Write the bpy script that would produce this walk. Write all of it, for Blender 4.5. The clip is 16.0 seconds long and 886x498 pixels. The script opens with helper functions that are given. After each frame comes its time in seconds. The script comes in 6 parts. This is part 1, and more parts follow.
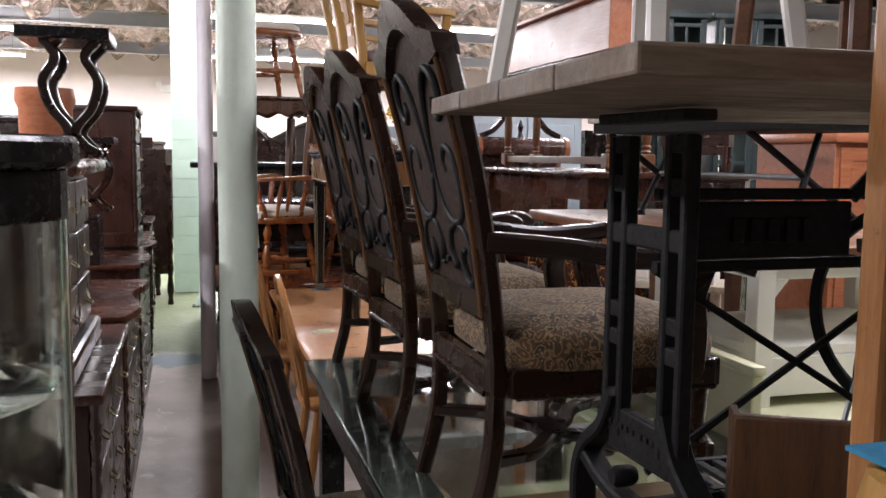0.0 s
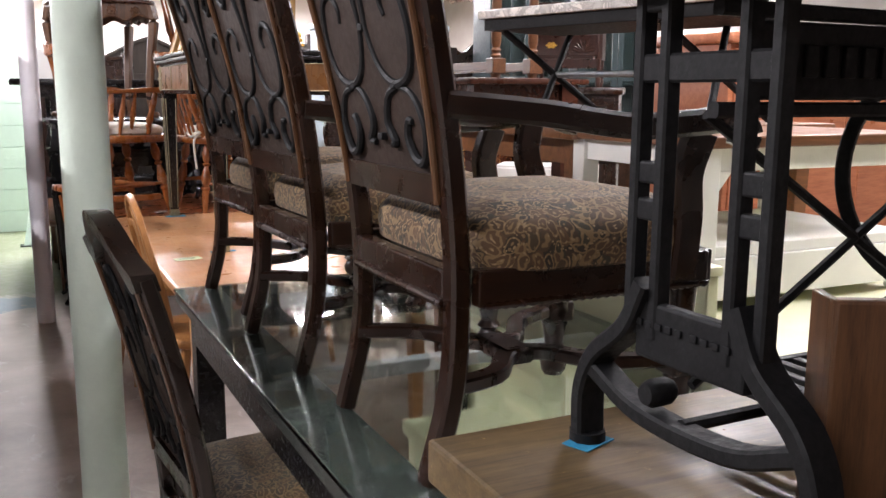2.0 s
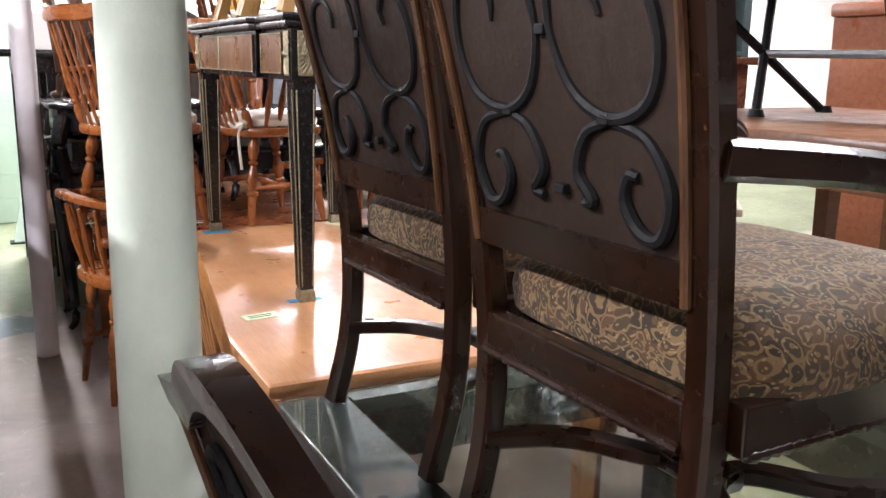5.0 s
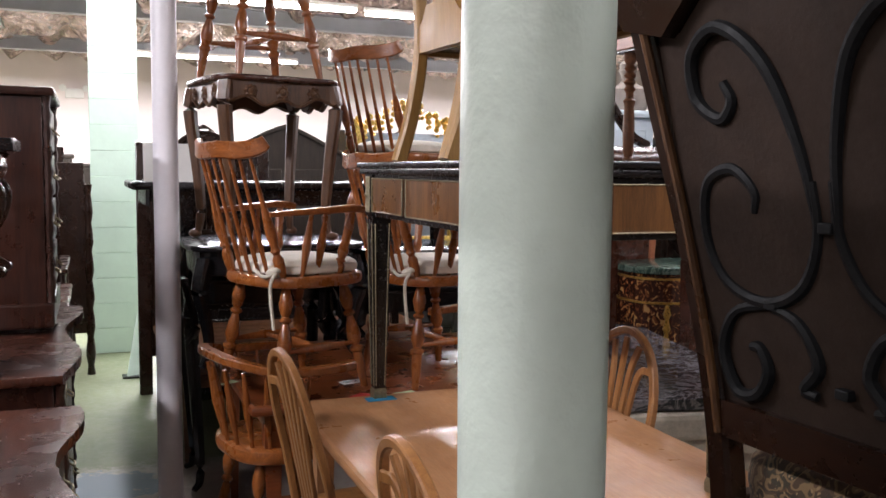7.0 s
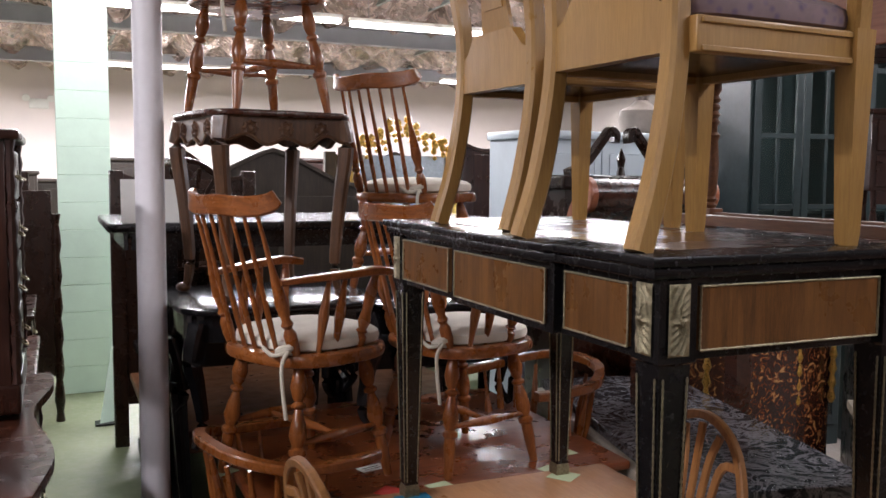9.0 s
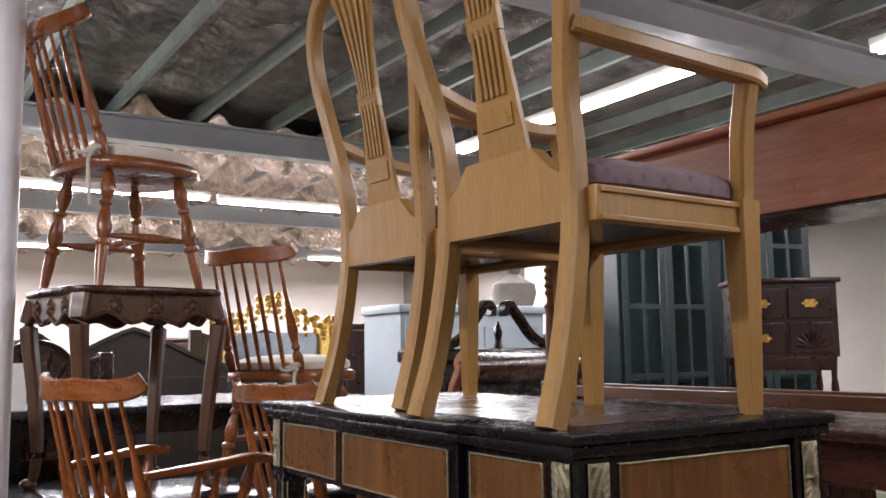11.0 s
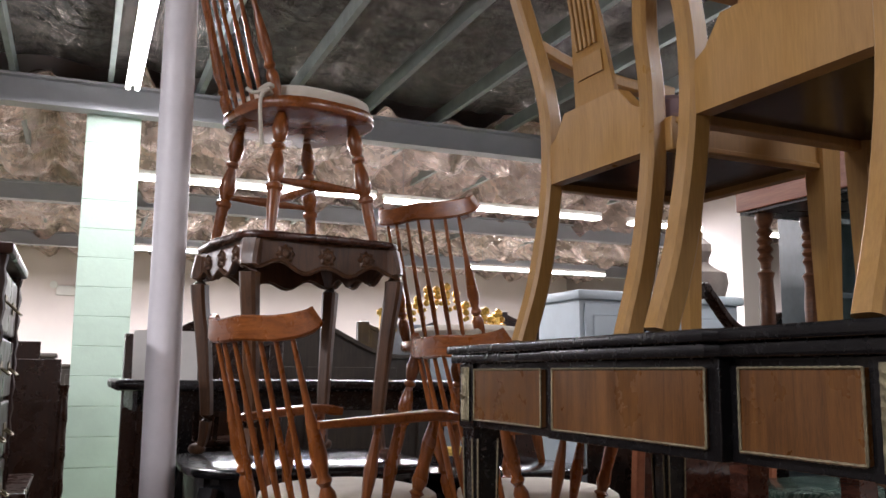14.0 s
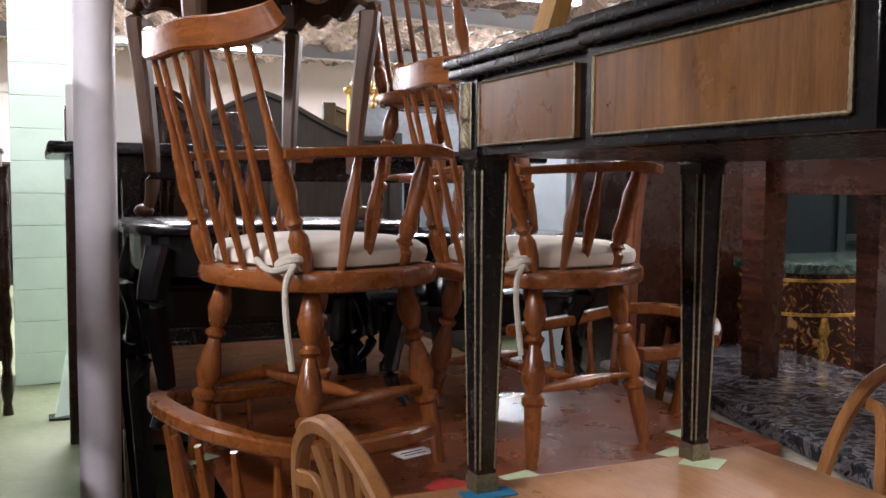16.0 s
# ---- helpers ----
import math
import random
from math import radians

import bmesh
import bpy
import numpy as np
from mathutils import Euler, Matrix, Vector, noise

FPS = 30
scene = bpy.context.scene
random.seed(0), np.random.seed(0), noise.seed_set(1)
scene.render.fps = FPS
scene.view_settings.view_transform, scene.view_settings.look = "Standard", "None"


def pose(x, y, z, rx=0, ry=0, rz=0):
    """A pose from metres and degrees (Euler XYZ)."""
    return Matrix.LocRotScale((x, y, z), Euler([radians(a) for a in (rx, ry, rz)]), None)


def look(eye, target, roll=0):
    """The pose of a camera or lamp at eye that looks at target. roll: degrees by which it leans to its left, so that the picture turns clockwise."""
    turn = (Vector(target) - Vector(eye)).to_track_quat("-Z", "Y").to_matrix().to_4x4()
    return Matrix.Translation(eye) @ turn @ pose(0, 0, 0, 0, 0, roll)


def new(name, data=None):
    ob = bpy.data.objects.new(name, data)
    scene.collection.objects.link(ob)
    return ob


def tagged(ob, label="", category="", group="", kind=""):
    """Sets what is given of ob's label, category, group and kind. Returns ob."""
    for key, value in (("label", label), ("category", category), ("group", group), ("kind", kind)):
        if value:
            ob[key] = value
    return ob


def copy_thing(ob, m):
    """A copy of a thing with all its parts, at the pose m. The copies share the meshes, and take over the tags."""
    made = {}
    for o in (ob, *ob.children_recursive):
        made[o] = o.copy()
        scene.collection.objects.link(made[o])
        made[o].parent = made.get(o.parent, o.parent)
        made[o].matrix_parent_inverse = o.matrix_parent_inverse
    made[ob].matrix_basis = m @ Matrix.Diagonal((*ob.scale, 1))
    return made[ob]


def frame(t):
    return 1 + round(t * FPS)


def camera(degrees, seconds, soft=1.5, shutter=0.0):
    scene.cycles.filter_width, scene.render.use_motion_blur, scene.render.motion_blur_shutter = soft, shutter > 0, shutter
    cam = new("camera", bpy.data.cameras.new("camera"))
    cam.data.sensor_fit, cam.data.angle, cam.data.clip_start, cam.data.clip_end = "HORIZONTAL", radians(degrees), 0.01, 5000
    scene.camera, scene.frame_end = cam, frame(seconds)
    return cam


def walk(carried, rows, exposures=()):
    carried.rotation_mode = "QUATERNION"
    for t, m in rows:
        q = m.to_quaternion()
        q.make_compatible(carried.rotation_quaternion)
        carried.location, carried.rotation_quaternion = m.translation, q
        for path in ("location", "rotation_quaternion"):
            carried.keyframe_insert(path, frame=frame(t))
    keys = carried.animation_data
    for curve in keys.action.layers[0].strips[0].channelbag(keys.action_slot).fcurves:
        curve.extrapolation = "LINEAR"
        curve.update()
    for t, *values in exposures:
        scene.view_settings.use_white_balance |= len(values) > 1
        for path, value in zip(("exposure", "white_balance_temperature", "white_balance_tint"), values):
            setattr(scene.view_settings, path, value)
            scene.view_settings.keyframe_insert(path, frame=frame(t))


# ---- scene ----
cam = camera(52.9, 16.0)
PATH = [
    (0, (0.442, -0.644, 1.472), (0.985, 1.269, 1.263), 0.7),
    (0.5, (0.421, -0.592, 1.414), (1.048, 1.295, 1.204), 0.5),
    (1, (0.471, -0.519, 1.396), (1.177, 1.341, 1.184), 0.4),
    (1.5, (0.459, -0.388, 1.366), (1.267, 1.426, 1.13), 0.5),
    (2, (0.409, -0.238, 1.332), (1.271, 1.534, 0.985), 0.4),
    (2.5, (0.416, -0.057, 1.291), (1.276, 1.696, 0.857), 0.5),
    (3, (0.424, 0.136, 1.291), (1.281, 1.886, 0.842), 0.4),
    (3.5, (0.417, 0.353, 1.307), (1.276, 2.102, 0.856), 0.3),
    (3.7, (0.422, 0.43, 1.321), (1.279, 2.18, 0.87), 0.0),
    (5.8, (0.372, 1.195, 1.398), (1.259, 2.956, 1.062), 1.0),
    (6, (0.368, 1.257, 1.403), (1.243, 3.033, 1.123), 0.9),
    (6.5, (0.321, 1.413, 1.405), (1.119, 3.238, 1.223), 1.0),
    (7, (0.255, 1.586, 1.464), (0.99, 3.438, 1.291), 0.6),
    (7.5, (0.247, 1.75, 1.515), (0.957, 3.612, 1.343), 0.6),
    (8, (0.25, 1.891, 1.58), (0.947, 3.758, 1.409), 0.6),
    (8.5, (0.24, 2.013, 1.619), (0.948, 3.875, 1.448), 0.5),
    (9, (0.236, 2.098, 1.617), (1.034, 3.924, 1.451), 0.4),
    (9.5, (0.235, 2.14, 1.619), (1.179, 3.897, 1.471), 0.4),
    (10, (0.224, 2.143, 1.624), (1.273, 3.845, 1.591), 0.4),
    (10.2, (0.222, 2.138, 1.623), (1.293, 3.826, 1.67), 0.4),
    (12.3, (0.282, 2.386, 1.556), (1.248, 4.109, 1.872), 0.4),
    (12.5, (0.287, 2.387, 1.538), (1.201, 4.138, 1.852), 0.1),
    (13, (0.298, 2.406, 1.514), (1.113, 4.205, 1.825), 0.0),
    (13.5, (0.303, 2.504, 1.464), (1.07, 4.325, 1.775), 0.3),
    (14, (0.311, 2.581, 1.428), (1.054, 4.416, 1.708), 0.5),
    (14.5, (0.342, 2.704, 1.408), (1.086, 4.557, 1.535), 0.5),
    (15, (0.35, 2.811, 1.4), (1.101, 4.663, 1.322), 0.6),
    (15.5, (0.355, 2.878, 1.352), (1.144, 4.711, 1.219), 0.6),
    (16, (0.408, 2.971, 1.262), (1.235, 4.786, 1.123), 0.5),
]
walk(cam, [(t, look(e, g, r)) for t, e, g, r in PATH],
     [(0, -0.25), (1.0, 0.1), (1.5, 0.3), (2.5, 0.6), (3.5, 0.72), (6, 0.4), (7, -0.3), (7.5, -0.5), (9, -0.65), (10, -0.45), (12.5, -0.75), (14.5, -0.85), (15.5, -0.45), (16, -0.25)])


# ---- world and light ----
world = bpy.data.worlds.new("world")
scene.world = world
world.use_nodes = True
world.node_tree.nodes["Background"].inputs[0].default_value = (0.9, 0.93, 1.0, 1)
world.node_tree.nodes["Background"].inputs[1].default_value = 0.006
scene.view_settings.exposure = 0.0

# fluorescent strips: x, y, z of the middle, length, turned across the room or not, watts
# strips at x -1.9, -1.6 and 2.9 are unseen, added as near fill
STRIPS = [(0.535, 7.5, 3.29, 2.4, False, 115), (1.6, 10.4, 3.05, 2.4, True, 520), (4.1, 10.5, 3.05, 2.4, True, 520),
          (6.9, 10.6, 3.05, 2.4, True, 440), (3.9, 6.6, 3.1, 2.4, False, 50), (2.9, 1.4, 3.1, 2.4, False, 100),
          (-2.2, 12.4, 3.05, 2.4, True, 500), (6.3, 3.2, 3.1, 2.4, False, 70), (4.5, 3.6, 3.1, 2.4, False, 45),
          (-1.9, 3.4, 3.1, 2.4, False, 255), (-1.6, -0.6, 3.1, 2.4, False, 70),
          (2.0, 15.0, 3.05, 2.4, True, 700), (7.0, 15.0, 3.05, 2.4, True, 700), (-3.4, 16.0, 3.05, 2.4, True, 640)]


# ---- materials ----
def material(name):
    m = bpy.data.materials.new(name)
    m.use_nodes = True
    return m, m.node_tree.nodes, m.node_tree.links, m.node_tree.nodes["Principled BSDF"]


def ramp(nodes, links, fac, stops):
    r = nodes.new("ShaderNodeValToRGB")
    el = r.color_ramp.elements
    while len(el) < len(stops):
        el.new(0.5)
    for e, (p, c) in zip(el, stops):
        e.position, e.color = p, (*c, 1)
    links.new(fac, r.inputs[0])
    return r.outputs[0]


def noise_tex(nodes, links, vec, scale, detail=4, rough=0.6, dist=0.0):
    n = nodes.new("ShaderNodeTexNoise")
    n.inputs["Scale"].default_value, n.inputs["Detail"].default_value = scale, detail
    n.inputs["Roughness"].default_value, n.inputs["Distortion"].default_value = rough, dist
    if vec is not None:
        links.new(vec, n.inputs["Vector"])
    return n.outputs["Fac"]


def coords(nodes, links, scale=(1, 1, 1)):
    """Object coordinates, offset so that every object has its own stretch of grain."""
    t = nodes.new("ShaderNodeTexCoord")
    info = nodes.new("ShaderNodeObjectInfo")
    shift = nodes.new("ShaderNodeVectorMath")
    shift.operation = "MULTIPLY_ADD"
    shift.inputs[1].default_value = (17.0, 23.0, 31.0)
    links.new(info.outputs["Random"], shift.inputs[0])
    links.new(t.outputs["Object"], shift.inputs[2])
    mp = nodes.new("ShaderNodeMapping")
    mp.inputs["Scale"].default_value = scale
    links.new(shift.outputs[0], mp.inputs["Vector"])
    return mp.outputs["Vector"]


def mix(nodes, links, fac, a, b, mode="MIX"):
    x = nodes.new("ShaderNodeMix")
    x.data_type, x.blend_type = "RGBA", mode
    for sock, v in ((x.inputs[0], fac), (x.inputs[6], a), (x.inputs[7], b)):
        if isinstance(v, (int, float)):
            sock.default_value = v
        elif isinstance(v, tuple):
            sock.default_value = (*v, 1)
        else:
            links.new(v, sock)
    return x.outputs[2]


def bump(nodes, links, bsdf, height, strength, dist=0.002):
    b = nodes.new("ShaderNodeBump")
    b.inputs["Strength"].default_value, b.inputs["Distance"].default_value = strength, dist
    links.new(height, b.inputs["Height"])
    links.new(b.outputs[0], bsdf.inputs["Normal"])


def wood(name, dark, light, rough=0.35, axis="x", fine=60, coat=0.15, wear=None):
    """Stained wood: long grain, broad shade, small scuffs, worn gloss."""
    m, n, l, b = material(name)
    s = {"x": (1.2, 14, 14), "y": (14, 1.2, 14), "z": (14, 14, 1.2)}[axis]
    v = coords(n, l, s)
    g1 = noise_tex(n, l, v, 3.2, 6, 0.65, 0.6)
    g2 = noise_tex(n, l, v, fine / 4, 3, 0.7)
    broad = noise_tex(n, l, coords(n, l), 2.3, 3, 0.5)
    c = ramp(n, l, g1, [(0.32, dark), (0.68, light)])
    c = mix(n, l, 0.25, c, ramp(n, l, g2, [(0.35, tuple(k * 0.45 for k in dark)), (0.65, light)]))
    c = mix(n, l, 0.5, c, ramp(n, l, broad, [(0.3, (0.62, 0.6, 0.58)), (0.7, (1, 1, 1))]), "MULTIPLY")
    if wear:
        w = ramp(n, l, noise_tex(n, l, coords(n, l), 38, 5, 0.75), [(0.64, (0, 0, 0)), (0.72, (1, 1, 1))])
        c = mix(n, l, w, c, wear)
    l.new(c, b.inputs["Base Color"])
    l.new(ramp(n, l, noise_tex(n, l, coords(n, l), 9, 5), [(0.3, (rough * 0.75,) * 3), (0.75, (min(1, rough * 1.5),) * 3)]), b.inputs["Roughness"])
    b.inputs["Coat Weight"].default_value, b.inputs["Coat Roughness"].default_value = coat, 0.2
    bump(n, l, b, g2, 0.07, 0.0006)
    return m


def plain(name, color, rough=0.5, metal=0.0, var=0.15, scale=12, relief=0.1, dist=0.002):
    m, n, l, b = material(name)
    f = noise_tex(n, l, coords(n, l), scale, 6, 0.65)
    l.new(ramp(n, l, f, [(0.3, tuple(k * (1 - var) for k in color)), (0.7, tuple(min(1, k * (1 + var * 0.6)) for k in color))]), b.inputs["Base Color"])
    l.new(ramp(n, l, noise_tex(n, l, coords(n, l), scale * 2.3, 4), [(0.3, (rough * 0.8,) * 3), (0.7, (min(1, rough * 1.25),) * 3)]), b.inputs["Roughness"])
    b.inputs["Metallic"].default_value = metal
    bump(n, l, b, noise_tex(n, l, coords(n, l), scale * 4, 4), relief, dist)
    return m


def patterned(name, stops, scale, dist, rough=0.85, relief=0.4, weave=900):
    """Woven figured cloth."""
    m, n, l, b = material(name)
    f = noise_tex(n, l, coords(n, l), scale, 3, 0.5, dist)
    w = n.new("ShaderNodeTexVoronoi")
    w.inputs["Scale"].default_value = scale * 2.2
    l.new(coords(n, l), w.inputs["Vector"])
    c = ramp(n, l, f, stops)
    c = mix(n, l, 0.25, c, ramp(n, l, w.outputs["Distance"], [(0.15, stops[0][1]), (0.45, stops[-1][1])]))
    l.new(c, b.inputs["Base Color"])
    b.inputs["Roughness"].default_value = rough
    b.inputs["Sheen Weight"].default_value = 0.04
    bump(n, l, b, noise_tex(n, l, coords(n, l), weave, 2), relief, 0.0008)
    return m


def paisley_cloth():
    """Tapestry: curling leaves and rings in tan outlines on dark brown."""
    m, n, l, b = material("tapestry")
    warp = n.new("ShaderNodeTexNoise")
    warp.inputs["Scale"].default_value, warp.inputs["Detail"].default_value = 11, 3
    l.new(coords(n, l), warp.inputs["Vector"])
    push = n.new("ShaderNodeVectorMath")
    push.operation = "MULTIPLY_ADD"
    push.inputs[1].default_value = (0.11, 0.11, 0.11)
    l.new(warp.outputs["Color"], push.inputs[0])
    l.new(coords(n, l), push.inputs[2])
    cell = n.new("ShaderNodeTexVoronoi")
    cell.inputs["Scale"].default_value = 44
    l.new(push.outputs[0], cell.inputs["Vector"])
    rings_ = n.new("ShaderNodeMath")
    rings_.operation = "MULTIPLY"
    rings_.inputs[1].default_value = 15
    l.new(cell.outputs["Distance"], rings_.inputs[0])
    wave = n.new("ShaderNodeMath")
    wave.operation = "SINE"
    l.new(rings_.outputs[0], wave.inputs[0])
    small = n.new("ShaderNodeTexVoronoi")
    small.inputs["Scale"].default_value = 110
    l.new(push.outputs[0], small.inputs["Vector"])
    ground = ramp(n, l, cell.outputs["Color"], [(0.2, (0.026, 0.017, 0.008)), (0.5, (0.085, 0.042, 0.016)), (0.8, (0.036, 0.028, 0.013))])
    line = ramp(n, l, wave.outputs[0], [(0.3, (0, 0, 0)), (0.7, (1, 1, 1))])
    c = mix(n, l, line, ground, (0.17, 0.108, 0.047))
    dots = ramp(n, l, small.outputs["Distance"], [(0.2, (1, 1, 1)), (0.3, (0, 0, 0))])
    c = mix(n, l, dots, c, (0.24, 0.16, 0.08))
    l.new(c, b.inputs["Base Color"])
    b.inputs["Roughness"].default_value = 0.85
    b.inputs["Sheen Weight"].default_value = 0.08
    bump(n, l, b, noise_tex(n, l, coords(n, l), 900, 2), 0.4, 0.0008)
    return m


def emitter(name, color, strength):
    m, n, l, b = material(name)
    b.inputs["Emission Color"].default_value = (*color, 1)
    b.inputs["Emission Strength"].default_value = strength
    b.inputs["Base Color"].default_value = (0.8, 0.8, 0.8, 1)
    return m


DARK = wood("dark_walnut", (0.007, 0.0026, 0.0013), (0.026, 0.009, 0.0036), 0.26, "z", wear=(0.1, 0.045, 0.018))
DARKX = wood("dark_walnut_long", (0.007, 0.0026, 0.0013), (0.026, 0.009, 0.0036), 0.26, "x")
DARKY = wood("dark_walnut_cross", (0.007, 0.0026, 0.0013), (0.026, 0.009, 0.0036), 0.25, "y")
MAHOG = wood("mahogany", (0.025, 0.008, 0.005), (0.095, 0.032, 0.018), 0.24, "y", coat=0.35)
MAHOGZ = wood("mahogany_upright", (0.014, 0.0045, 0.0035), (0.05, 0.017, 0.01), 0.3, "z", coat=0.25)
MAPLE = wood("orange_maple", (0.17, 0.047, 0.01), (0.37, 0.12, 0.029), 0.26, "z", coat=0.4)
MAPLEX = wood("orange_maple_long", (0.17, 0.047, 0.01), (0.37, 0.12, 0.029), 0.26, "y", coat=0.4)
PALE = wood("honey_birch", (0.38, 0.2, 0.052), (0.46, 0.26, 0.075), 0.36, "z", coat=0.1)
OAK = wood("golden_oak", (0.22, 0.09, 0.025), (0.42, 0.19, 0.06), 0.4, "z", fine=140, wear=(0.12, 0.05, 0.02))
VENEER = wood("tan_veneer", (0.46, 0.22, 0.095), (0.56, 0.29, 0.135), 0.34, "y", coat=0.25)
REDTOP = wood("red_cherry_top", (0.14, 0.034, 0.01), (0.27, 0.075, 0.022), 0.28, "x", coat=0.25)
CHERRY = wood("cherry_case", (0.3, 0.095, 0.045), (0.46, 0.175, 0.085), 0.35, "x", coat=0.2)
OLDOAK = wood("grey_plank", (0.09, 0.065, 0.045), (0.21, 0.155, 0.11), 0.6, "x", coat=0.0)
BROWN = wood("mid_brown", (0.09, 0.034, 0.014), (0.2, 0.085, 0.035), 0.35, "x")
ROSEWOOD = wood("banded_rosewood", (0.07, 0.026, 0.007), (0.24, 0.105, 0.03), 0.3, "z", fine=200)
GREYWOOD = wood("drab_oak", (0.016, 0.011, 0.007), (0.045, 0.031, 0.02), 0.45, "z")
BLOCKWOOD = wood("worn_block", (0.075, 0.048, 0.022), (0.2, 0.135, 0.06), 0.36, "x", coat=0.1, wear=(0.36, 0.25, 0.1))
BROWNOAK = wood("brown_oak", (0.05, 0.021, 0.008), (0.15, 0.068, 0.028), 0.38, "z", fine=140)
# edge wear, with the lit edge of the stiles painted in as lighter brown
WORN_LIT = wood("rubbed_lit_walnut", (0.05, 0.02, 0.008), (0.17, 0.08, 0.032), 0.3, "z", fine=120)
SMOKE = plain("smoked_stone", (0.035, 0.04, 0.036), 0.22, 0, 0.5, 9, 0.05)
BLACK = plain("black_lacquer", (0.006, 0.006, 0.007), 0.2, 0, 0.3, 20, 0.02, 0.0005)
EBONY = plain("ebonised_wood", (0.007, 0.0065, 0.007), 0.24, 0, 0.4, 30, 0.02, 0.0005)
IRON = plain("cast_iron", (0.006, 0.0062, 0.0068), 0.6, 0.0, 0.35, 40, 0.25)
STEEL = plain("dull_steel", (0.3, 0.31, 0.32), 0.35, 0.9, 0.2, 30, 0.05)
GILT = plain("gilt", (0.75, 0.47, 0.12), 0.3, 0.9, 0.4, 60, 0.4)
BRASS = plain("tarnished_brass", (0.27, 0.235, 0.15), 0.4, 0.8, 0.4, 120, 0.6)
WHITEP = plain("white_paint", (0.78, 0.77, 0.72), 0.45, 0, 0.06, 8, 0.06)
GREYBLUE = plain("pale_blue_paint", (0.55, 0.63, 0.68), 0.5, 0, 0.06, 8, 0.05)
PALEYEL = plain("pale_yellow_paint", (0.62, 0.62, 0.42), 0.5, 0, 0.06, 5, 0.06)
GREENP = plain("dark_green_paint", (0.018, 0.034, 0.036), 0.4, 0, 0.25, 14, 0.1)
# wall paint scaled down: dimness of the side and south walls put into colour
WALL_SHADED = plain("shaded_wall_paint", (0.3, 0.27, 0.25), 0.8, 0, 0.08, 1.5, 0.05)
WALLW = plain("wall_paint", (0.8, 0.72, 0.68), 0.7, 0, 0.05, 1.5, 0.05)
POLEG = plain("green_pole_paint", (0.72, 0.82, 0.71), 0.36, 0, 0.1, 6, 0.55, 0.006)
POLEW = plain("white_pole_paint", (0.88, 0.86, 0.9), 0.42, 0, 0.05, 14, 0.3, 0.002)
BLOCKG = plain("mint_block_paint", (0.58, 0.74, 0.62), 0.55, 0, 0.06, 6, 0.5, 0.003)
JOISTP = plain("joist_paint", (0.25, 0.28, 0.27), 0.5, 0, 0.2, 5, 0.1)
BEAMP = plain("beam_paint", (0.42, 0.435, 0.46), 0.5, 0, 0.1, 5, 0.1)
CREAM = patterned("cream_cotton", [(0.3, (0.72, 0.66, 0.55)), (0.7, (0.84, 0.79, 0.69))], 14, 0.5, 0.9, 0.3)
CORD = plain("cotton_cord", (0.62, 0.57, 0.47), 0.9, 0, 0.15, 200, 0.5)
TAPESTRY = paisley_cloth()
PURPLE = patterned("mauve_damask", [(0.3, (0.12, 0.085, 0.135)), (0.6, (0.17, 0.12, 0.18)), (0.76, (0.42, 0.29, 0.16))], 22, 0.6)
LEATHER = plain("brown_hide", (0.03, 0.018, 0.0125), 0.6, 0, 0.25, 25, 0.35)
PAPER = plain("paper", (0.8, 0.8, 0.76), 0.8, 0, 0.03, 30, 0.05)
TAPEB = plain("blue_tape", (0.02, 0.2, 0.36), 0.6, 0, 0.1, 60, 0.1)
TAPEG = plain("green_paper", (0.5, 0.58, 0.36), 0.8, 0, 0.08, 60, 0.05)
TAPER = plain("red_paper", (0.6, 0.05, 0.04), 0.7, 0, 0.1, 60, 0.05)
STONE = plain("cast_stone", (0.5, 0.45, 0.36), 0.7, 0, 0.25, 30, 0.5)
SKIN = plain("plaster", (0.24, 0.2, 0.17), 0.7, 0, 0.1, 20, 0.1)
TUBE = emitter("lit_tube", (1.0, 0.96, 0.98), 34)

for dull in (IRON, LEATHER):
    dull.node_tree.nodes["Principled BSDF"].inputs["Specular IOR Level"].default_value = 0.25


def marble(name, base, vein, rough=0.15):
    m, n, l, b = material(name)
    f = noise_tex(n, l, coords(n, l), 7, 8, 0.7, 2.2)
    c = ramp(n, l, f, [(0.44, base), (0.495, vein), (0.51, vein), (0.56, tuple(k * 1.4 for k in base))])
    l.new(c, b.inputs["Base Color"])
    b.inputs["Roughness"].default_value = rough
    return m


BMARBLE = marble("black_marble", (0.02, 0.021, 0.025), (0.2, 0.19, 0.2))
GMARBLE = marble("green_marble", (0.02, 0.045, 0.035), (0.12, 0.16, 0.13))
WMARBLE = marble("white_marble", (0.62, 0.6, 0.56), (0.45, 0.43, 0.4), 0.25)


def glass_material():
    m, n, l, b = material("clear_glass")
    b.inputs["Base Color"].default_value = (0.88, 0.96, 0.91, 1)
    b.inputs["Roughness"].default_value = 0.03
    b.inputs["Transmission Weight"].default_value = 1.0
    b.inputs["IOR"].default_value = 1.45
    return m


GLASS = glass_material()


def inlay_material():
    m, n, l, b = material("marquetry")
    f = noise_tex(n, l, coords(n, l), 17, 3, 0.5, 3.0)
    c = ramp(n, l, f, [(0.52, (0.035, 0.011, 0.006)), (0.6, (0.16, 0.05, 0.016)), (0.66, (0.4, 0.22, 0.08))])
    l.new(c, b.inputs["Base Color"])
    b.inputs["Roughness"].default_value = 0.25
    return m


INLAY = inlay_material()


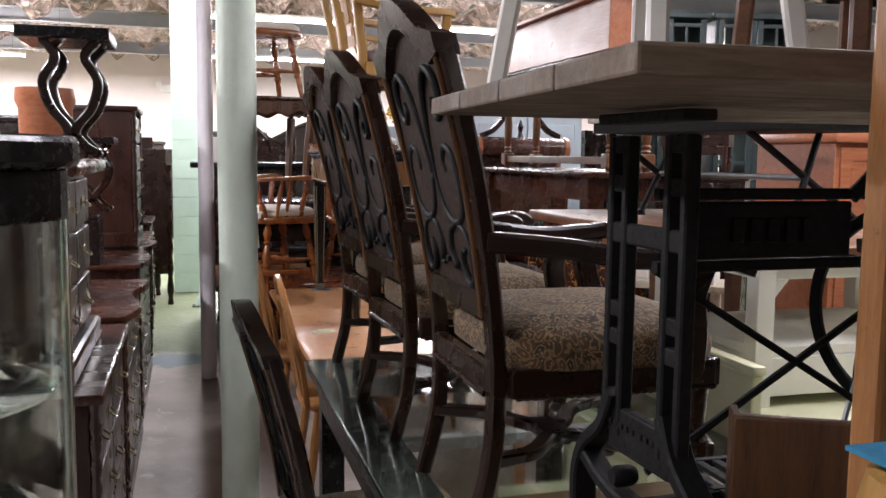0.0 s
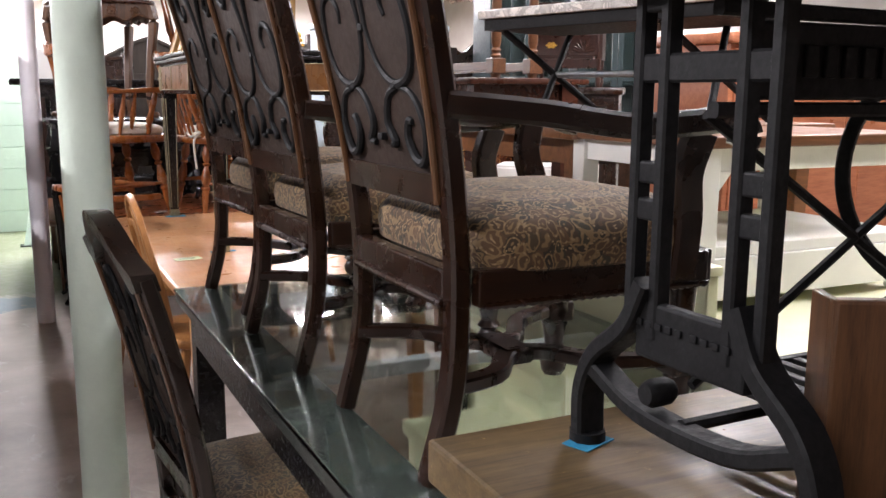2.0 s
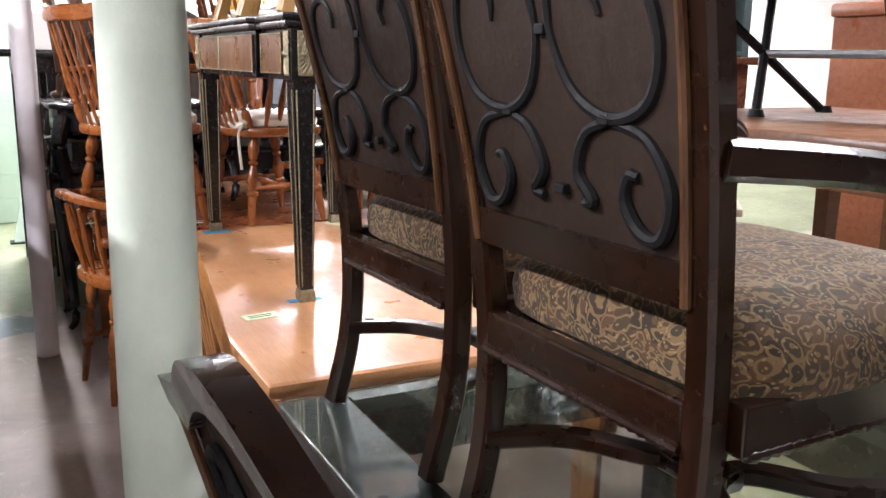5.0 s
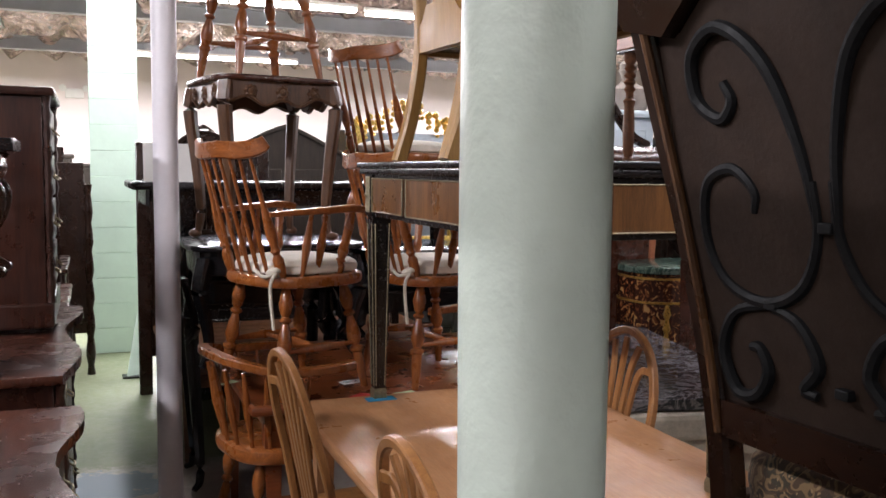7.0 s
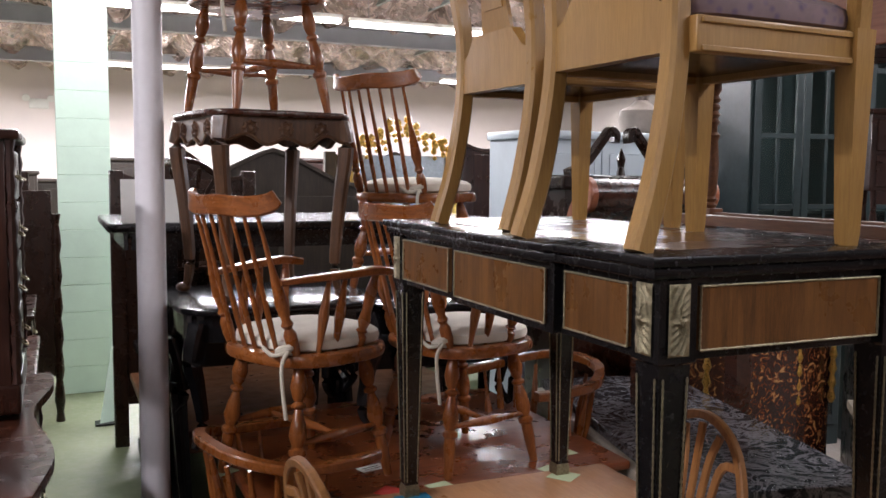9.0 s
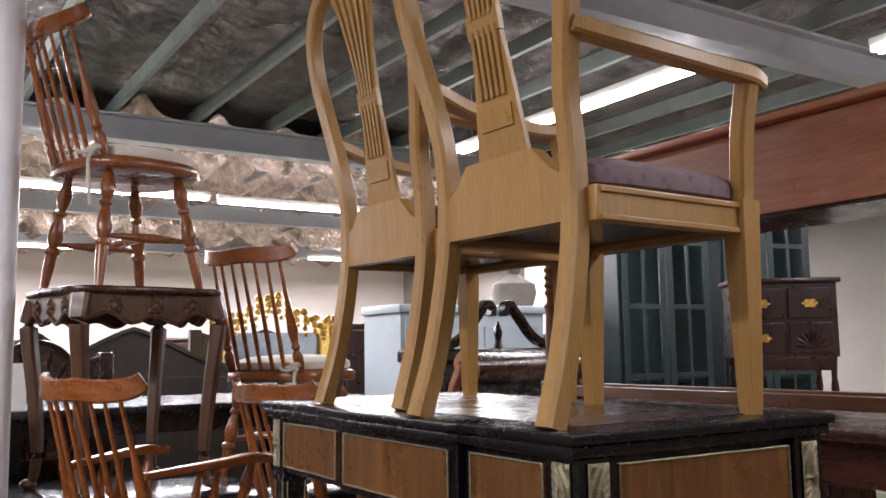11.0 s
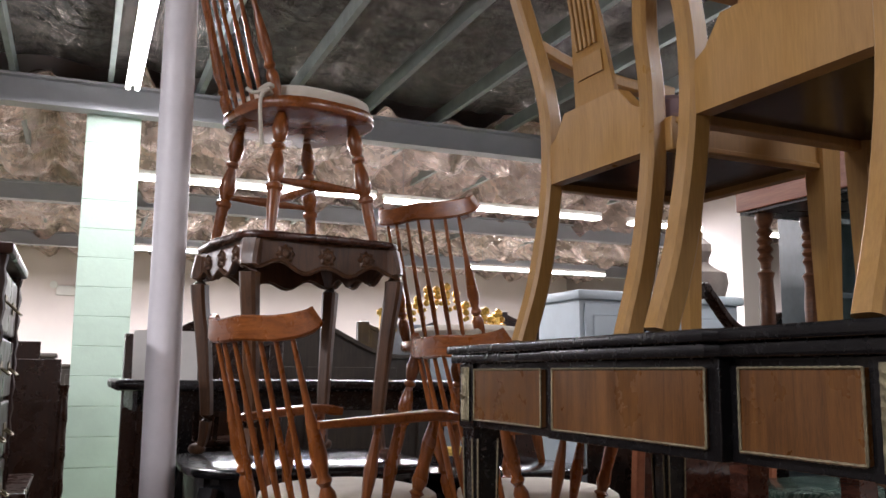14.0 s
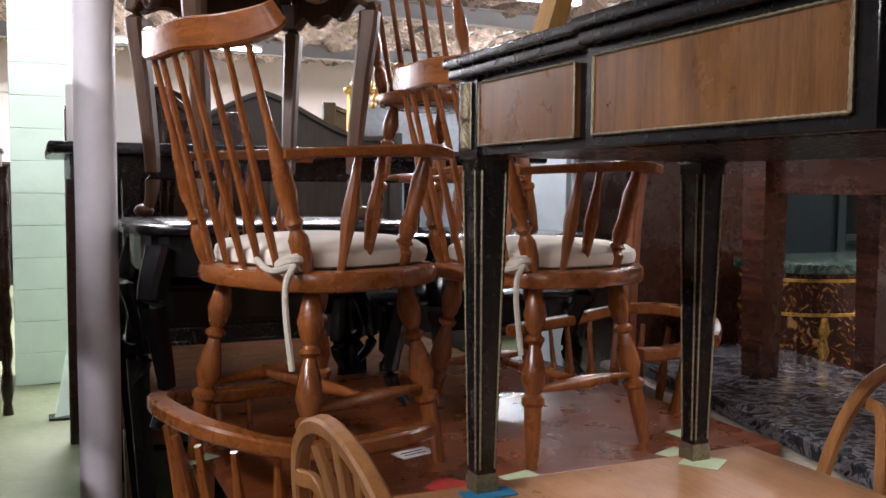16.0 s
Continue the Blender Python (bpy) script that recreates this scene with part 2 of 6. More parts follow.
def foil_material(name, tint, rough, metal):
    m, n, l, b = material(name)
    f = noise_tex(n, l, coords(n, l, (1, 1, 1)), 3.2, 7, 0.65, 1.2)
    l.new(ramp(n, l, f, [(0.35, tuple(k * 0.4 for k in tint)), (0.65, tint)]), b.inputs["Base Color"])
    b.inputs["Metallic"].default_value = metal
    l.new(ramp(n, l, noise_tex(n, l, coords(n, l), 6, 5), [(0.35, (rough * 0.7,) * 3), (0.7, (rough * 1.5,) * 3)]), b.inputs["Roughness"])
    bump(n, l, b, noise_tex(n, l, coords(n, l, (3, 1, 1)), 5, 7, 0.7, 1.5), 1.0, 0.06)
    return m


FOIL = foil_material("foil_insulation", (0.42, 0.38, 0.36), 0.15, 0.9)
# far bays: the pinkish light on the insulation is put into its tint
FOIL_LIT = foil_material("pinkish_lit_insulation", (0.85, 0.68, 0.6), 0.25, 0.6)


def concrete_floor():
    m, n, l, b = material("painted_concrete")
    t = n.new("ShaderNodeTexCoord")
    sep = n.new("ShaderNodeSeparateXYZ")
    l.new(t.outputs["Object"], sep.inputs[0])
    broad = noise_tex(n, l, coords(n, l), 1.6, 6, 0.6, 0.4)
    fine = noise_tex(n, l, coords(n, l), 26, 6, 0.7)
    base = ramp(n, l, broad, [(0.3, (0.3, 0.25, 0.21)), (0.5, (0.45, 0.39, 0.345)), (0.68, (0.56, 0.5, 0.45))])
    scuff = ramp(n, l, noise_tex(n, l, coords(n, l, (1, 0.55, 1)), 9, 7, 0.72, 0.6), [(0.57, (0, 0, 0)), (0.66, (1, 1, 1))])
    base = mix(n, l, scuff, base, (0.55, 0.52, 0.48))
    green = ramp(n, l, broad, [(0.3, (0.11, 0.14, 0.07)), (0.7, (0.21, 0.24, 0.135))])
    edge = n.new("ShaderNodeMath")
    edge.operation = "MULTIPLY_ADD"
    edge.inputs[1].default_value = 0.35
    l.new(fine, edge.inputs[0])
    l.new(sep.outputs["Y"], edge.inputs[2])
    step = n.new("ShaderNodeMapRange")
    step.inputs["From Min"].default_value, step.inputs["From Max"].default_value = 6.2, 6.35
    l.new(edge.outputs[0], step.inputs["Value"])
    c = mix(n, l, step.outputs[0], base, green)
    d = n.new("ShaderNodeVectorMath")
    d.operation = "DISTANCE"
    d.inputs[1].default_value = (0.3, 5.85, 0)
    sc = n.new("ShaderNodeMapping")
    l.new(t.outputs["Object"], d.inputs[0])
    wob = n.new("ShaderNodeMath")
    wob.operation = "MULTIPLY_ADD"
    wob.inputs[1].default_value = 0.5
    l.new(noise_tex(n, l, coords(n, l), 7, 6, 0.7), wob.inputs[0])
    l.new(d.outputs["Value"], wob.inputs[2])
    patch = ramp(n, l, wob.outputs[0], [(0.44, (1, 1, 1)), (0.47, (0, 0, 0))])
    c = mix(n, l, patch, c, (0.2, 0.25, 0.28))
    c = mix(n, l, 0.35, c, ramp(n, l, fine, [(0.35, (0.55, 0.55, 0.55)), (0.65, (1, 1, 1))]), "MULTIPLY")
    l.new(c, b.inputs["Base Color"])
    l.new(ramp(n, l, fine, [(0.3, (0.35,) * 3), (0.7, (0.6,) * 3)]), b.inputs["Roughness"])
    bump(n, l, b, fine, 0.15, 0.002)
    return m


CONCRETE = concrete_floor()


# ---- mesh tools ----
def finish(name, bm, mat, parent=None, label="", sharp=38):
    bmesh.ops.recalc_face_normals(bm, faces=bm.faces)
    bm.normal_update()
    # broad faces stay flat beside their narrow rounded edges
    least = {f: min(e.calc_length() for e in f.edges) for f in bm.faces}
    flat = [len(f.verts) == 4 and any(least[g] < 0.35 * least[f] and f.normal.dot(g.normal) > 0.7 for e in f.edges for g in e.link_faces if g is not f) for f in bm.faces]
    me = bpy.data.meshes.new(name)
    bm.to_mesh(me)
    bm.free()
    for p in me.polygons:
        p.use_smooth = True
    me.set_sharp_from_angle(angle=radians(sharp))
    for p, plane in zip(me.polygons, flat):
        if plane:
            p.use_smooth = False
    me.materials.append(mat)
    ob = new(name, me)
    if parent is not None:
        ob.parent = parent
    if label:
        ob["label"] = label
    return ob


def part(name, bm, mat, parent, label=""):
    return finish(name, bm, mat, parent, label)


def thing(name, label, category, m=None, group=""):
    ob = new(name)
    ob.empty_display_size = 0.1
    if m is not None:
        ob.matrix_basis = m
    return tagged(ob, label, category, group)


def box(bm, x0, y0, z0, x1, y1, z1, bev=0.004, m=None):
    r = bmesh.ops.create_cube(bm, size=1)
    vs = r["verts"]
    for v in vs:
        v.co = Vector((x0 + (v.co.x + 0.5) * (x1 - x0), y0 + (v.co.y + 0.5) * (y1 - y0), z0 + (v.co.z + 0.5) * (z1 - z0)))
    if m is not None:
        for v in vs:
            v.co = m @ v.co
    if bev:
        es = list({e for v in vs for e in v.link_edges})
        bmesh.ops.bevel(bm, geom=es, offset=bev, segments=2, affect="EDGES", profile=0.5)
    return bm


def B(*a, **k):
    return box(bmesh.new(), *a, **k)


def rings(bm, loops, closed=False, caps=True):
    vs = [[bm.verts.new(p) for p in loop] for loop in loops]
    n = len(vs[0])
    pairs = list(zip(vs, vs[1:])) + ([(vs[-1], vs[0])] if closed else [])
    for a, b in pairs:
        for i in range(n):
            bm.faces.new((a[i], a[(i + 1) % n], b[(i + 1) % n], b[i]))
    if caps and not closed:
        bm.faces.new(vs[0][::-1])
        bm.faces.new(vs[-1])
    return bm


def sweep(bm, pts, w, h=None, seg=10, up=(0, 0, 1), closed=False, taper=None):
    """A round (w alone) or rounded-rectangular (w across, h along up) bar along points."""
    pts = [Vector(p) for p in pts]
    loops = []
    n = len(pts)
    for i, p in enumerate(pts):
        if closed:
            t = (pts[(i + 1) % n] - pts[i - 1]).normalized()
        else:
            t = (pts[min(i + 1, n - 1)] - pts[max(i - 1, 0)]).normalized()
        u = Vector(up)
        side = t.cross(u)
        if side.length < 1e-4:
            side = t.cross(Vector((1, 0.1, 0)))
        side.normalize()
        u = side.cross(t).normalized()
        k = taper(i / (n - 1)) if taper else 1.0
        if h is None:
            loops.append([p + (side * math.cos(a) + u * math.sin(a)) * (w * k) for a in [2 * math.pi * j / seg for j in range(seg)]])
        else:
            a, b = w * k / 2, h * k / 2
            c = min(a, b) * 0.35
            loops.append([p + side * x + u * y for x, y in ((a - c, -b), (a, -b + c), (a, b - c), (a - c, b), (-a + c, b), (-a, b - c), (-a, -b + c), (-a + c, -b))])
    return rings(bm, loops, closed)


def smooth_path(pts, k=6):
    """Catmull-Rom through points."""
    P = [Vector(p) for p in pts]
    P = [P[0] * 2 - P[1]] + P + [P[-1] * 2 - P[-2]]
    out = []
    for i in range(1, len(P) - 2):
        a, b, c, d = P[i - 1:i + 3]
        for j in range(k):
            t = j / k
            out.append(0.5 * ((2 * b) + (c - a) * t + (2 * a - 5 * b + 4 * c - d) * t * t + (3 * b - a - 3 * c + d) * t ** 3))
    return out + [P[-2]]


def turned(bm, a, b, prof, seg=12):
    """A lathe-turned bar from a to b; prof: (share of the length, radius)."""
    a, b = Vector(a), Vector(b)
    t = (b - a).normalized()
    s = t.orthogonal().normalized()
    u = t.cross(s)
    loops = [[a + (b - a) * q + (s * math.cos(x) + u * math.sin(x)) * r for x in [2 * math.pi * j / seg for j in range(seg)]] for q, r in prof]
    return rings(bm, loops)


def prism(bm, outline, t0, t1, place):
    """An outline in two coordinates, thick from t0 to t1; place(a, b, t) gives the point."""
    return rings(bm, [[place(a, b, t0) for a, b in outline], [place(a, b, t1) for a, b in outline]])


def slab(bm, outline, z0, z1, r=0.006):
    """A flat top with a rounded edge."""
    c = Vector((sum(p[0] for p in outline) / len(outline), sum(p[1] for p in outline) / len(outline), 0))

    def inset(d, z):
        out = []
        for x, y in outline:
            v = Vector((x, y, 0)) - c
            out.append(c + v * (1 - d / max(v.length, 0.01)) + Vector((0, 0, z)))
        return out
    return rings(bm, [inset(r, z0), inset(r * 0.3, z0 + r * 0.3), inset(0, z0 + r), inset(0, z1 - r), inset(r * 0.3, z1 - r * 0.3), inset(r, z1)])


def superell(w, d, n=28, p=3.2, cx=0, cy=0):
    out = []
    for i in range(n):
        a = 2 * math.pi * i / n
        c, s = math.cos(a), math.sin(a)
        out.append((cx + d / 2 * math.copysign(abs(c) ** (2 / p), c), cy + w / 2 * math.copysign(abs(s) ** (2 / p), s)))
    return out


def pillow(bm, outline, z0, z1, dome=0.5):
    """A stuffed pad on an outline."""
    c = Vector((sum(p[0] for p in outline) / len(outline), sum(p[1] for p in outline) / len(outline), 0))
    h = z1 - z0
    loops = []
    for k, z in ((0.9, 0), (0.985, 0.12), (1.0, 0.35), (0.985, 0.55), (0.9, 0.74), (0.7, 0.88), (0.4, 0.97), (0.12, 1.0)):
        loops.append([c + (Vector((x, y, 0)) - c) * k + Vector((0, 0, z0 + h * z)) for x, y in outline])
    return rings(bm, loops)


def rect(x0, y0, x1, y1):
    return [(x0, y0), (x1, y0), (x1, y1), (x0, y1)]


def round_rect(x0, y0, x1, y1, r, k=4):
    out = []
    for cx, cy, a0 in ((x1 - r, y1 - r, 0), (x0 + r, y1 - r, 90), (x0 + r, y0 + r, 180), (x1 - r, y0 + r, 270)):
        for j in range(k + 1):
            a = radians(a0 + 90 * j / k)
            out.append((cx + r * math.cos(a), cy + r * math.sin(a)))
    return out


VASE = [(0, 0.013), (0.06, 0.018), (0.16, 0.024), (0.24, 0.019), (0.27, 0.014), (0.29, 0.021), (0.31, 0.021), (0.33, 0.014), (0.42, 0.021),
        (0.52, 0.025), (0.6, 0.017), (0.62, 0.024), (0.65, 0.024), (0.67, 0.019), (0.8, 0.0185), (1.0, 0.014)]
BULB = [(0, 0.009), (0.15, 0.010), (0.3, 0.013), (0.5, 0.017), (0.7, 0.013), (0.85, 0.010), (1, 0.009)]
POST = [(0, 0.014), (0.08, 0.019), (0.16, 0.0195), (0.2, 0.013), (0.23, 0.019), (0.26, 0.014), (0.36, 0.02), (0.5, 0.016), (0.62, 0.011), (0.8, 0.0095), (1, 0.008)]


VASE, POST, BULB = [[(q, max(0.006, r + (r - 0.016) * k)) for q, r in prof] for prof, k in ((VASE, 0.4), (POST, 0.35), (BULB, 0.15))]

# ---- structure ----
EAST, WEST, NORTH, SOUTH, TOP = 9.5, -6.0, 18.5, -5.0, 3.62
tagged(finish("floor", B(WEST, SOUTH, -0.1, EAST, NORTH, 0, 0), CONCRETE), "worn painted concrete floor with green and blue patches", "floor", kind="structure")
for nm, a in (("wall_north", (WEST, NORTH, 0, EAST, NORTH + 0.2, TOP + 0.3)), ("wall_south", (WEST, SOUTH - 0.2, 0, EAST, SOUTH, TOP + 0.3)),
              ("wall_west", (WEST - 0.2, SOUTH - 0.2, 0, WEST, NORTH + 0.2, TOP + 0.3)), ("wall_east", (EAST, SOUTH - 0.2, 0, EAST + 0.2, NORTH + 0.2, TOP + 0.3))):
    tagged(finish(nm, B(*a, 0), WALLW if nm == "wall_north" else WALL_SHADED), "plain painted warehouse wall", "wall", kind="structure")


def ceiling(y0, y1, mat, sag, name):
    """Foil-faced insulation that hangs in folds between the joists."""
    nx, ny = 330, max(20, int((y1 - y0) * 15))
    verts, faces = [], []
    for j in range(ny + 1):
        for i in range(nx + 1):
            x, y = WEST + (EAST - WEST) * i / nx, y0 + (y1 - y0) * j / ny
            u = (x % 0.61) / 0.61
            z = TOP - 0.05 - sag * math.sin(math.pi * u) * (0.55 + 0.6 * noise.noise((x * 0.7, y * 0.9, 3)))
            z += 0.05 * sag / 0.1 * noise.noise((x * 4, y * 2.6, 7)) + 0.022 * noise.noise((x * 11, y * 8, 2))
            if sag > 0.1:
                z -= 0.11 * abs(noise.noise((x * 2.2 + y * 1.4, y * 3.4, 5))) + 0.05 * abs(noise.noise((x * 7, y * 6, 9)))
            verts.append((x, y, min(z, TOP - 0.02)))
    for j in range(ny):
        for i in range(nx):
            a = j * (nx + 1) + i
            faces.append((a, a + 1, a + nx + 2, a + nx + 1))
    me = bpy.data.meshes.new(name)
    me.from_pydata(verts, [], faces)
    for p in me.polygons:
        p.use_smooth = True
    me.materials.append(mat)
    return tagged(new(name, me), "foil-faced roof insulation sagging between joists", "ceiling", kind="structure")


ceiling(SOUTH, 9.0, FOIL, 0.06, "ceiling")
ceiling(9.0, NORTH, FOIL_LIT, 0.3, "ceiling_far")
tagged(finish("ceiling_deck", B(WEST, SOUTH, TOP + 0.02, EAST, NORTH, TOP + 0.2, 0), WALLW), "roof deck above the insulation", "ceiling", kind="structure")


def i_beam(bm, x0, x1, y, z0, z1, w=0.14):
    box(bm, x0, y - w / 2, z0, x1, y + w / 2, z0 + 0.018, 0)
    box(bm, x0, y - w / 2, z1 - 0.018, x1, y + w / 2, z1, 0)
    box(bm, x0, y - 0.008, z0 + 0.018, x1, y + 0.008, z1 - 0.018, 0)
    return bm


BEAMS = [-2.0, 1.66, 5.33, 9.0, 12.7, 16.3]
for y in BEAMS:
    tagged(finish("roof_beam", i_beam(bmesh.new(), WEST, EAST, y, 3.2, 3.4), BEAMP), "pale green painted steel roof beam", "beam", "roof beams", "structure")
joist = B(-0.018, SOUTH, 3.40, 0.018, NORTH, 3.5, 0)
first = finish("joist", joist, JOISTP)
tagged(first, "pale painted ceiling joist", "joist", "ceiling joists", "structure")
first.location.x = WEST + 0.3
for i in range(1, 25):
    o = first.copy()
    scene.collection.objects.link(o)
    o.location.x = WEST + 0.3 + 0.61 * i

# concrete block pillar, its blocks laid with thin recessed joints
pillar = thing("block_pillar", "mint green painted concrete block pillar", "pillar", pose(0.262, 9.05, 0))
tagged(pillar, kind="structure")
part("mortar", B(0.004, 0.004, 0, 0.356, 0.396, 3.2, 0), BLOCKG, pillar)
block = None
for k in range(16):
    if block is None:
        block = part("block", B(0, 0, 0.0015, 0.36, 0.4, 0.1985, 0.0025), BLOCKG, pillar)
    else:
        o = block.copy()
        scene.collection.objects.link(o)
        o.location.z = 0.2 * k


def pole(name, x, y, r, mat, label):
    bm = bmesh.new()
    loops = []
    for k in range(60):
        z = 3.2 * k / 59
        loops.append([(x + (r + 0.0016 * noise.noise((math.cos(a) * 2, math.sin(a) * 2, z * 3))) * math.cos(a), y + (r + 0.0016 * noise.noise((math.cos(a) * 2, math.sin(a) * 2, z * 3))) * math.sin(a), z)
                      for a in [2 * math.pi * j / 32 for j in range(32)]])
    rings(bm, loops)
    return tagged(finish(name, bm, mat), label, "column", kind="structure")


pole("steel_column", 0.584, 2.217, 0.0605, POLEG, "pale green painted round steel column with dents")
pole("steel_column", 0.539, 5.3, 0.049, POLEW, "white painted round steel column")


def strip_light(x, y, z, length, across, watts):
    t = thing("strip_light", "lit white fluorescent strip light under the roof", "ceiling light", pose(x, y, z, 0, 0, 90 if across else 0), "strip lights")
    h = length / 2
    part("housing", B(-0.03, -h, 0.035, 0.03, h, 0.08, 0.006), WHITEP, t)
    for s in (-0.03, 0.03):
        part("tube", turned(bmesh.new(), (s, -h + 0.02, 0.012), (s, h - 0.02, 0.012), [(0, 0.013), (0.005, 0.016), (0.995, 0.016), (1, 0.013)], 10), TUBE, t)
    part("chain", sweep(bmesh.new(), [(0, h - 0.2, 0.085), (0, h - 0.2, 0.5)], 0.004, seg=6), STEEL, t)
    part("chain", sweep(bmesh.new(), [(0, 0.2 - h, 0.085), (0, 0.2 - h, 0.5)], 0.004, seg=6), STEEL, t)
    lamp = bpy.data.lights.new("strip_lamp", "AREA")
    lamp.shape, lamp.size, lamp.size_y, lamp.energy, lamp.color = "RECTANGLE", 0.12, length, watts, (1.0, 0.955, 1.03)
    o = new("strip_lamp", lamp)
    o.matrix_basis = pose(x, y, z - 0.02, 0, 0, 90 if across else 0)


for s in STRIPS:
    strip_light(*s)


# ---- chairs ----
def windsor(label, arms=True, cushion=True, low=False):
    """Comb-backed turned chair that faces +x."""
    t = thing("windsor_chair", label, "chair")
    part("seat", slab(bmesh.new(), superell(0.5, 0.46, 32, 2.8), 0.395, 0.437, 0.014), MAPLEX, t)
    for sx, sy in ((1, 1), (1, -1), (-1, 1), (-1, -1)):
        part("leg", turned(bmesh.new(), (0.13 * sx - 0.01, 0.15 * sy, 0.4), (0.19 * sx - 0.005, 0.205 * sy, 0), VASE), MAPLE, t)
    for sy in (1, -1):
        part("stretcher", turned(bmesh.new(), (0.165, 0.185 * sy, 0.17), (-0.185, 0.185 * sy, 0.17), BULB), MAPLEX, t)
    part("stretcher", turned(bmesh.new(), (-0.01, 0.18, 0.17), (-0.01, -0.18, 0.17), BULB), MAPLEX, t)
    top = 0.80 if low else 0.862
    hx = -0.27 if low else -0.315
    if low:
        bow = smooth_path([(0.2, 0.25, 0.66), (0.1, 0.275, 0.66), (-0.1, 0.27, 0.665), (-0.24, 0.17, 0.69), (-0.28, 0, 0.7), (-0.24, -0.17, 0.69), (-0.1, -0.27, 0.665), (0.1, -0.275, 0.66), (0.2, -0.25, 0.66)], 5)
        part("arm_rail", sweep(bmesh.new(), bow, 0.045, 0.024), MAPLEX, t)
        for k in range(-5, 6):
            a = k / 5 * 1.75
            p = (-0.03 - 0.24 * math.cos(a), 0.27 * math.sin(a), 0.66)
            q = (-0.02 - 0.19 * math.cos(a), 0.215 * math.sin(a), 0.43)
            part("spindle", turned(bmesh.new(), q, p, BULB if abs(k) < 5 else POST, 8), MAPLE, t)
    else:
        for sy in (1, -1):
            part("back_post", turned(bmesh.new(), (-0.17, 0.175 * sy, 0.43), (hx + 0.012, 0.165 * sy, top), POST), MAPLE, t)
        for k in range(-2, 3):
            part("spindle", turned(bmesh.new(), (-0.195, 0.058 * k, 0.43), (hx - 0.006 * (2 - abs(k)), 0.057 * k, top), [(0, 0.007), (0.25, 0.0095), (0.5, 0.008), (1, 0.006)], 8), MAPLE, t)
        crest = smooth_path([(hx + 0.045, 0.222, top + 0.04), (hx + 0.024, 0.2, top + 0.02), (hx, 0.12, top + 0.01), (hx - 0.014, 0, top + 0.014), (hx, -0.12, top + 0.01), (hx + 0.024, -0.2, top + 0.02), (hx + 0.045, -0.222, top + 0.04)], 6)
        part("comb_rail", sweep(bmesh.new(), crest, 0.028, 0.06, taper=lambda q: 1.0 - 0.25 * abs(2 * q - 1) ** 4), MAPLEX, t)
        if arms:
            for sy in (1, -1):
                path = smooth_path([(-0.235, 0.185 * sy, 0.655), (-0.12, 0.215 * sy, 0.662), (0.0, 0.236 * sy, 0.668), (0.09, 0.242 * sy, 0.672), (0.165, 0.236 * sy, 0.664)], 5)
                part("armrest", sweep(bmesh.new(), path, 0.048, 0.026, taper=lambda q: 0.65 + 0.5 * q - 0.25 * max(0, q - 0.85) / 0.15), MAPLEX, t)
                part("arm_post", turned(bmesh.new(), (0.055, 0.2 * sy, 0.43), (0.1, 0.238 * sy, 0.665), POST[:-3] + [(0.75, 0.019), (0.9, 0.013), (1, 0.012)]), MAPLE, t)
                for k in (-0.09, -0.025):
                    part("spindle", turned(bmesh.new(), (k - 0.02, 0.205 * sy, 0.43), (k + 0.01, 0.225 * sy, 0.66), BULB[:], 8), MAPLE, t)
    if cushion:
        part("cushion", pillow(bmesh.new(), superell(0.44, 0.41, 32, 3, 0.01), 0.436, 0.5), CREAM, t, "cream cotton tie-on cushion")
        for sy in (-1,):
            y = 0.18 * sy
            part("tie", sweep(bmesh.new(), smooth_path([(-0.17, y * 0.95, 0.455), (-0.2, y, 0.462), (-0.215, y + 0.03, 0.452), (-0.2, y + 0.045, 0.44), (-0.19, y, 0.448)], 4), 0.011, seg=7), CORD, t)
            part("tie", sweep(bmesh.new(), smooth_path([(-0.205, y, 0.45), (-0.235, y - 0.012, 0.42), (-0.238, y - 0.016, 0.36), (-0.235, y - 0.03, 0.26)], 4), 0.0065, seg=7), CORD, t)
            part("tie", sweep(bmesh.new(), smooth_path([(-0.205, y, 0.45), (-0.238, y + 0.03, 0.44), (-0.245, y + 0.07, 0.46)], 4), 0.0065, seg=7), CORD, t)
    return t


def spiral(cx, cz, r0, r1, a0, a1, n=22):
    return [(cx + (r0 + (r1 - r0) * k / n) * math.cos(radians(a0 + (a1 - a0) * k / n)), cz + (r0 + (r1 - r0) * k / n) * math.sin(radians(a0 + (a1 - a0) * k / n))) for k in range(n + 1)]


def back_x(z):
    """Line of the raked back of the carved chairs, above the seat."""
    return -0.23 - 0.05 * (z - 0.4) - 0.25 * max(0, z - 0.45) ** 1.5


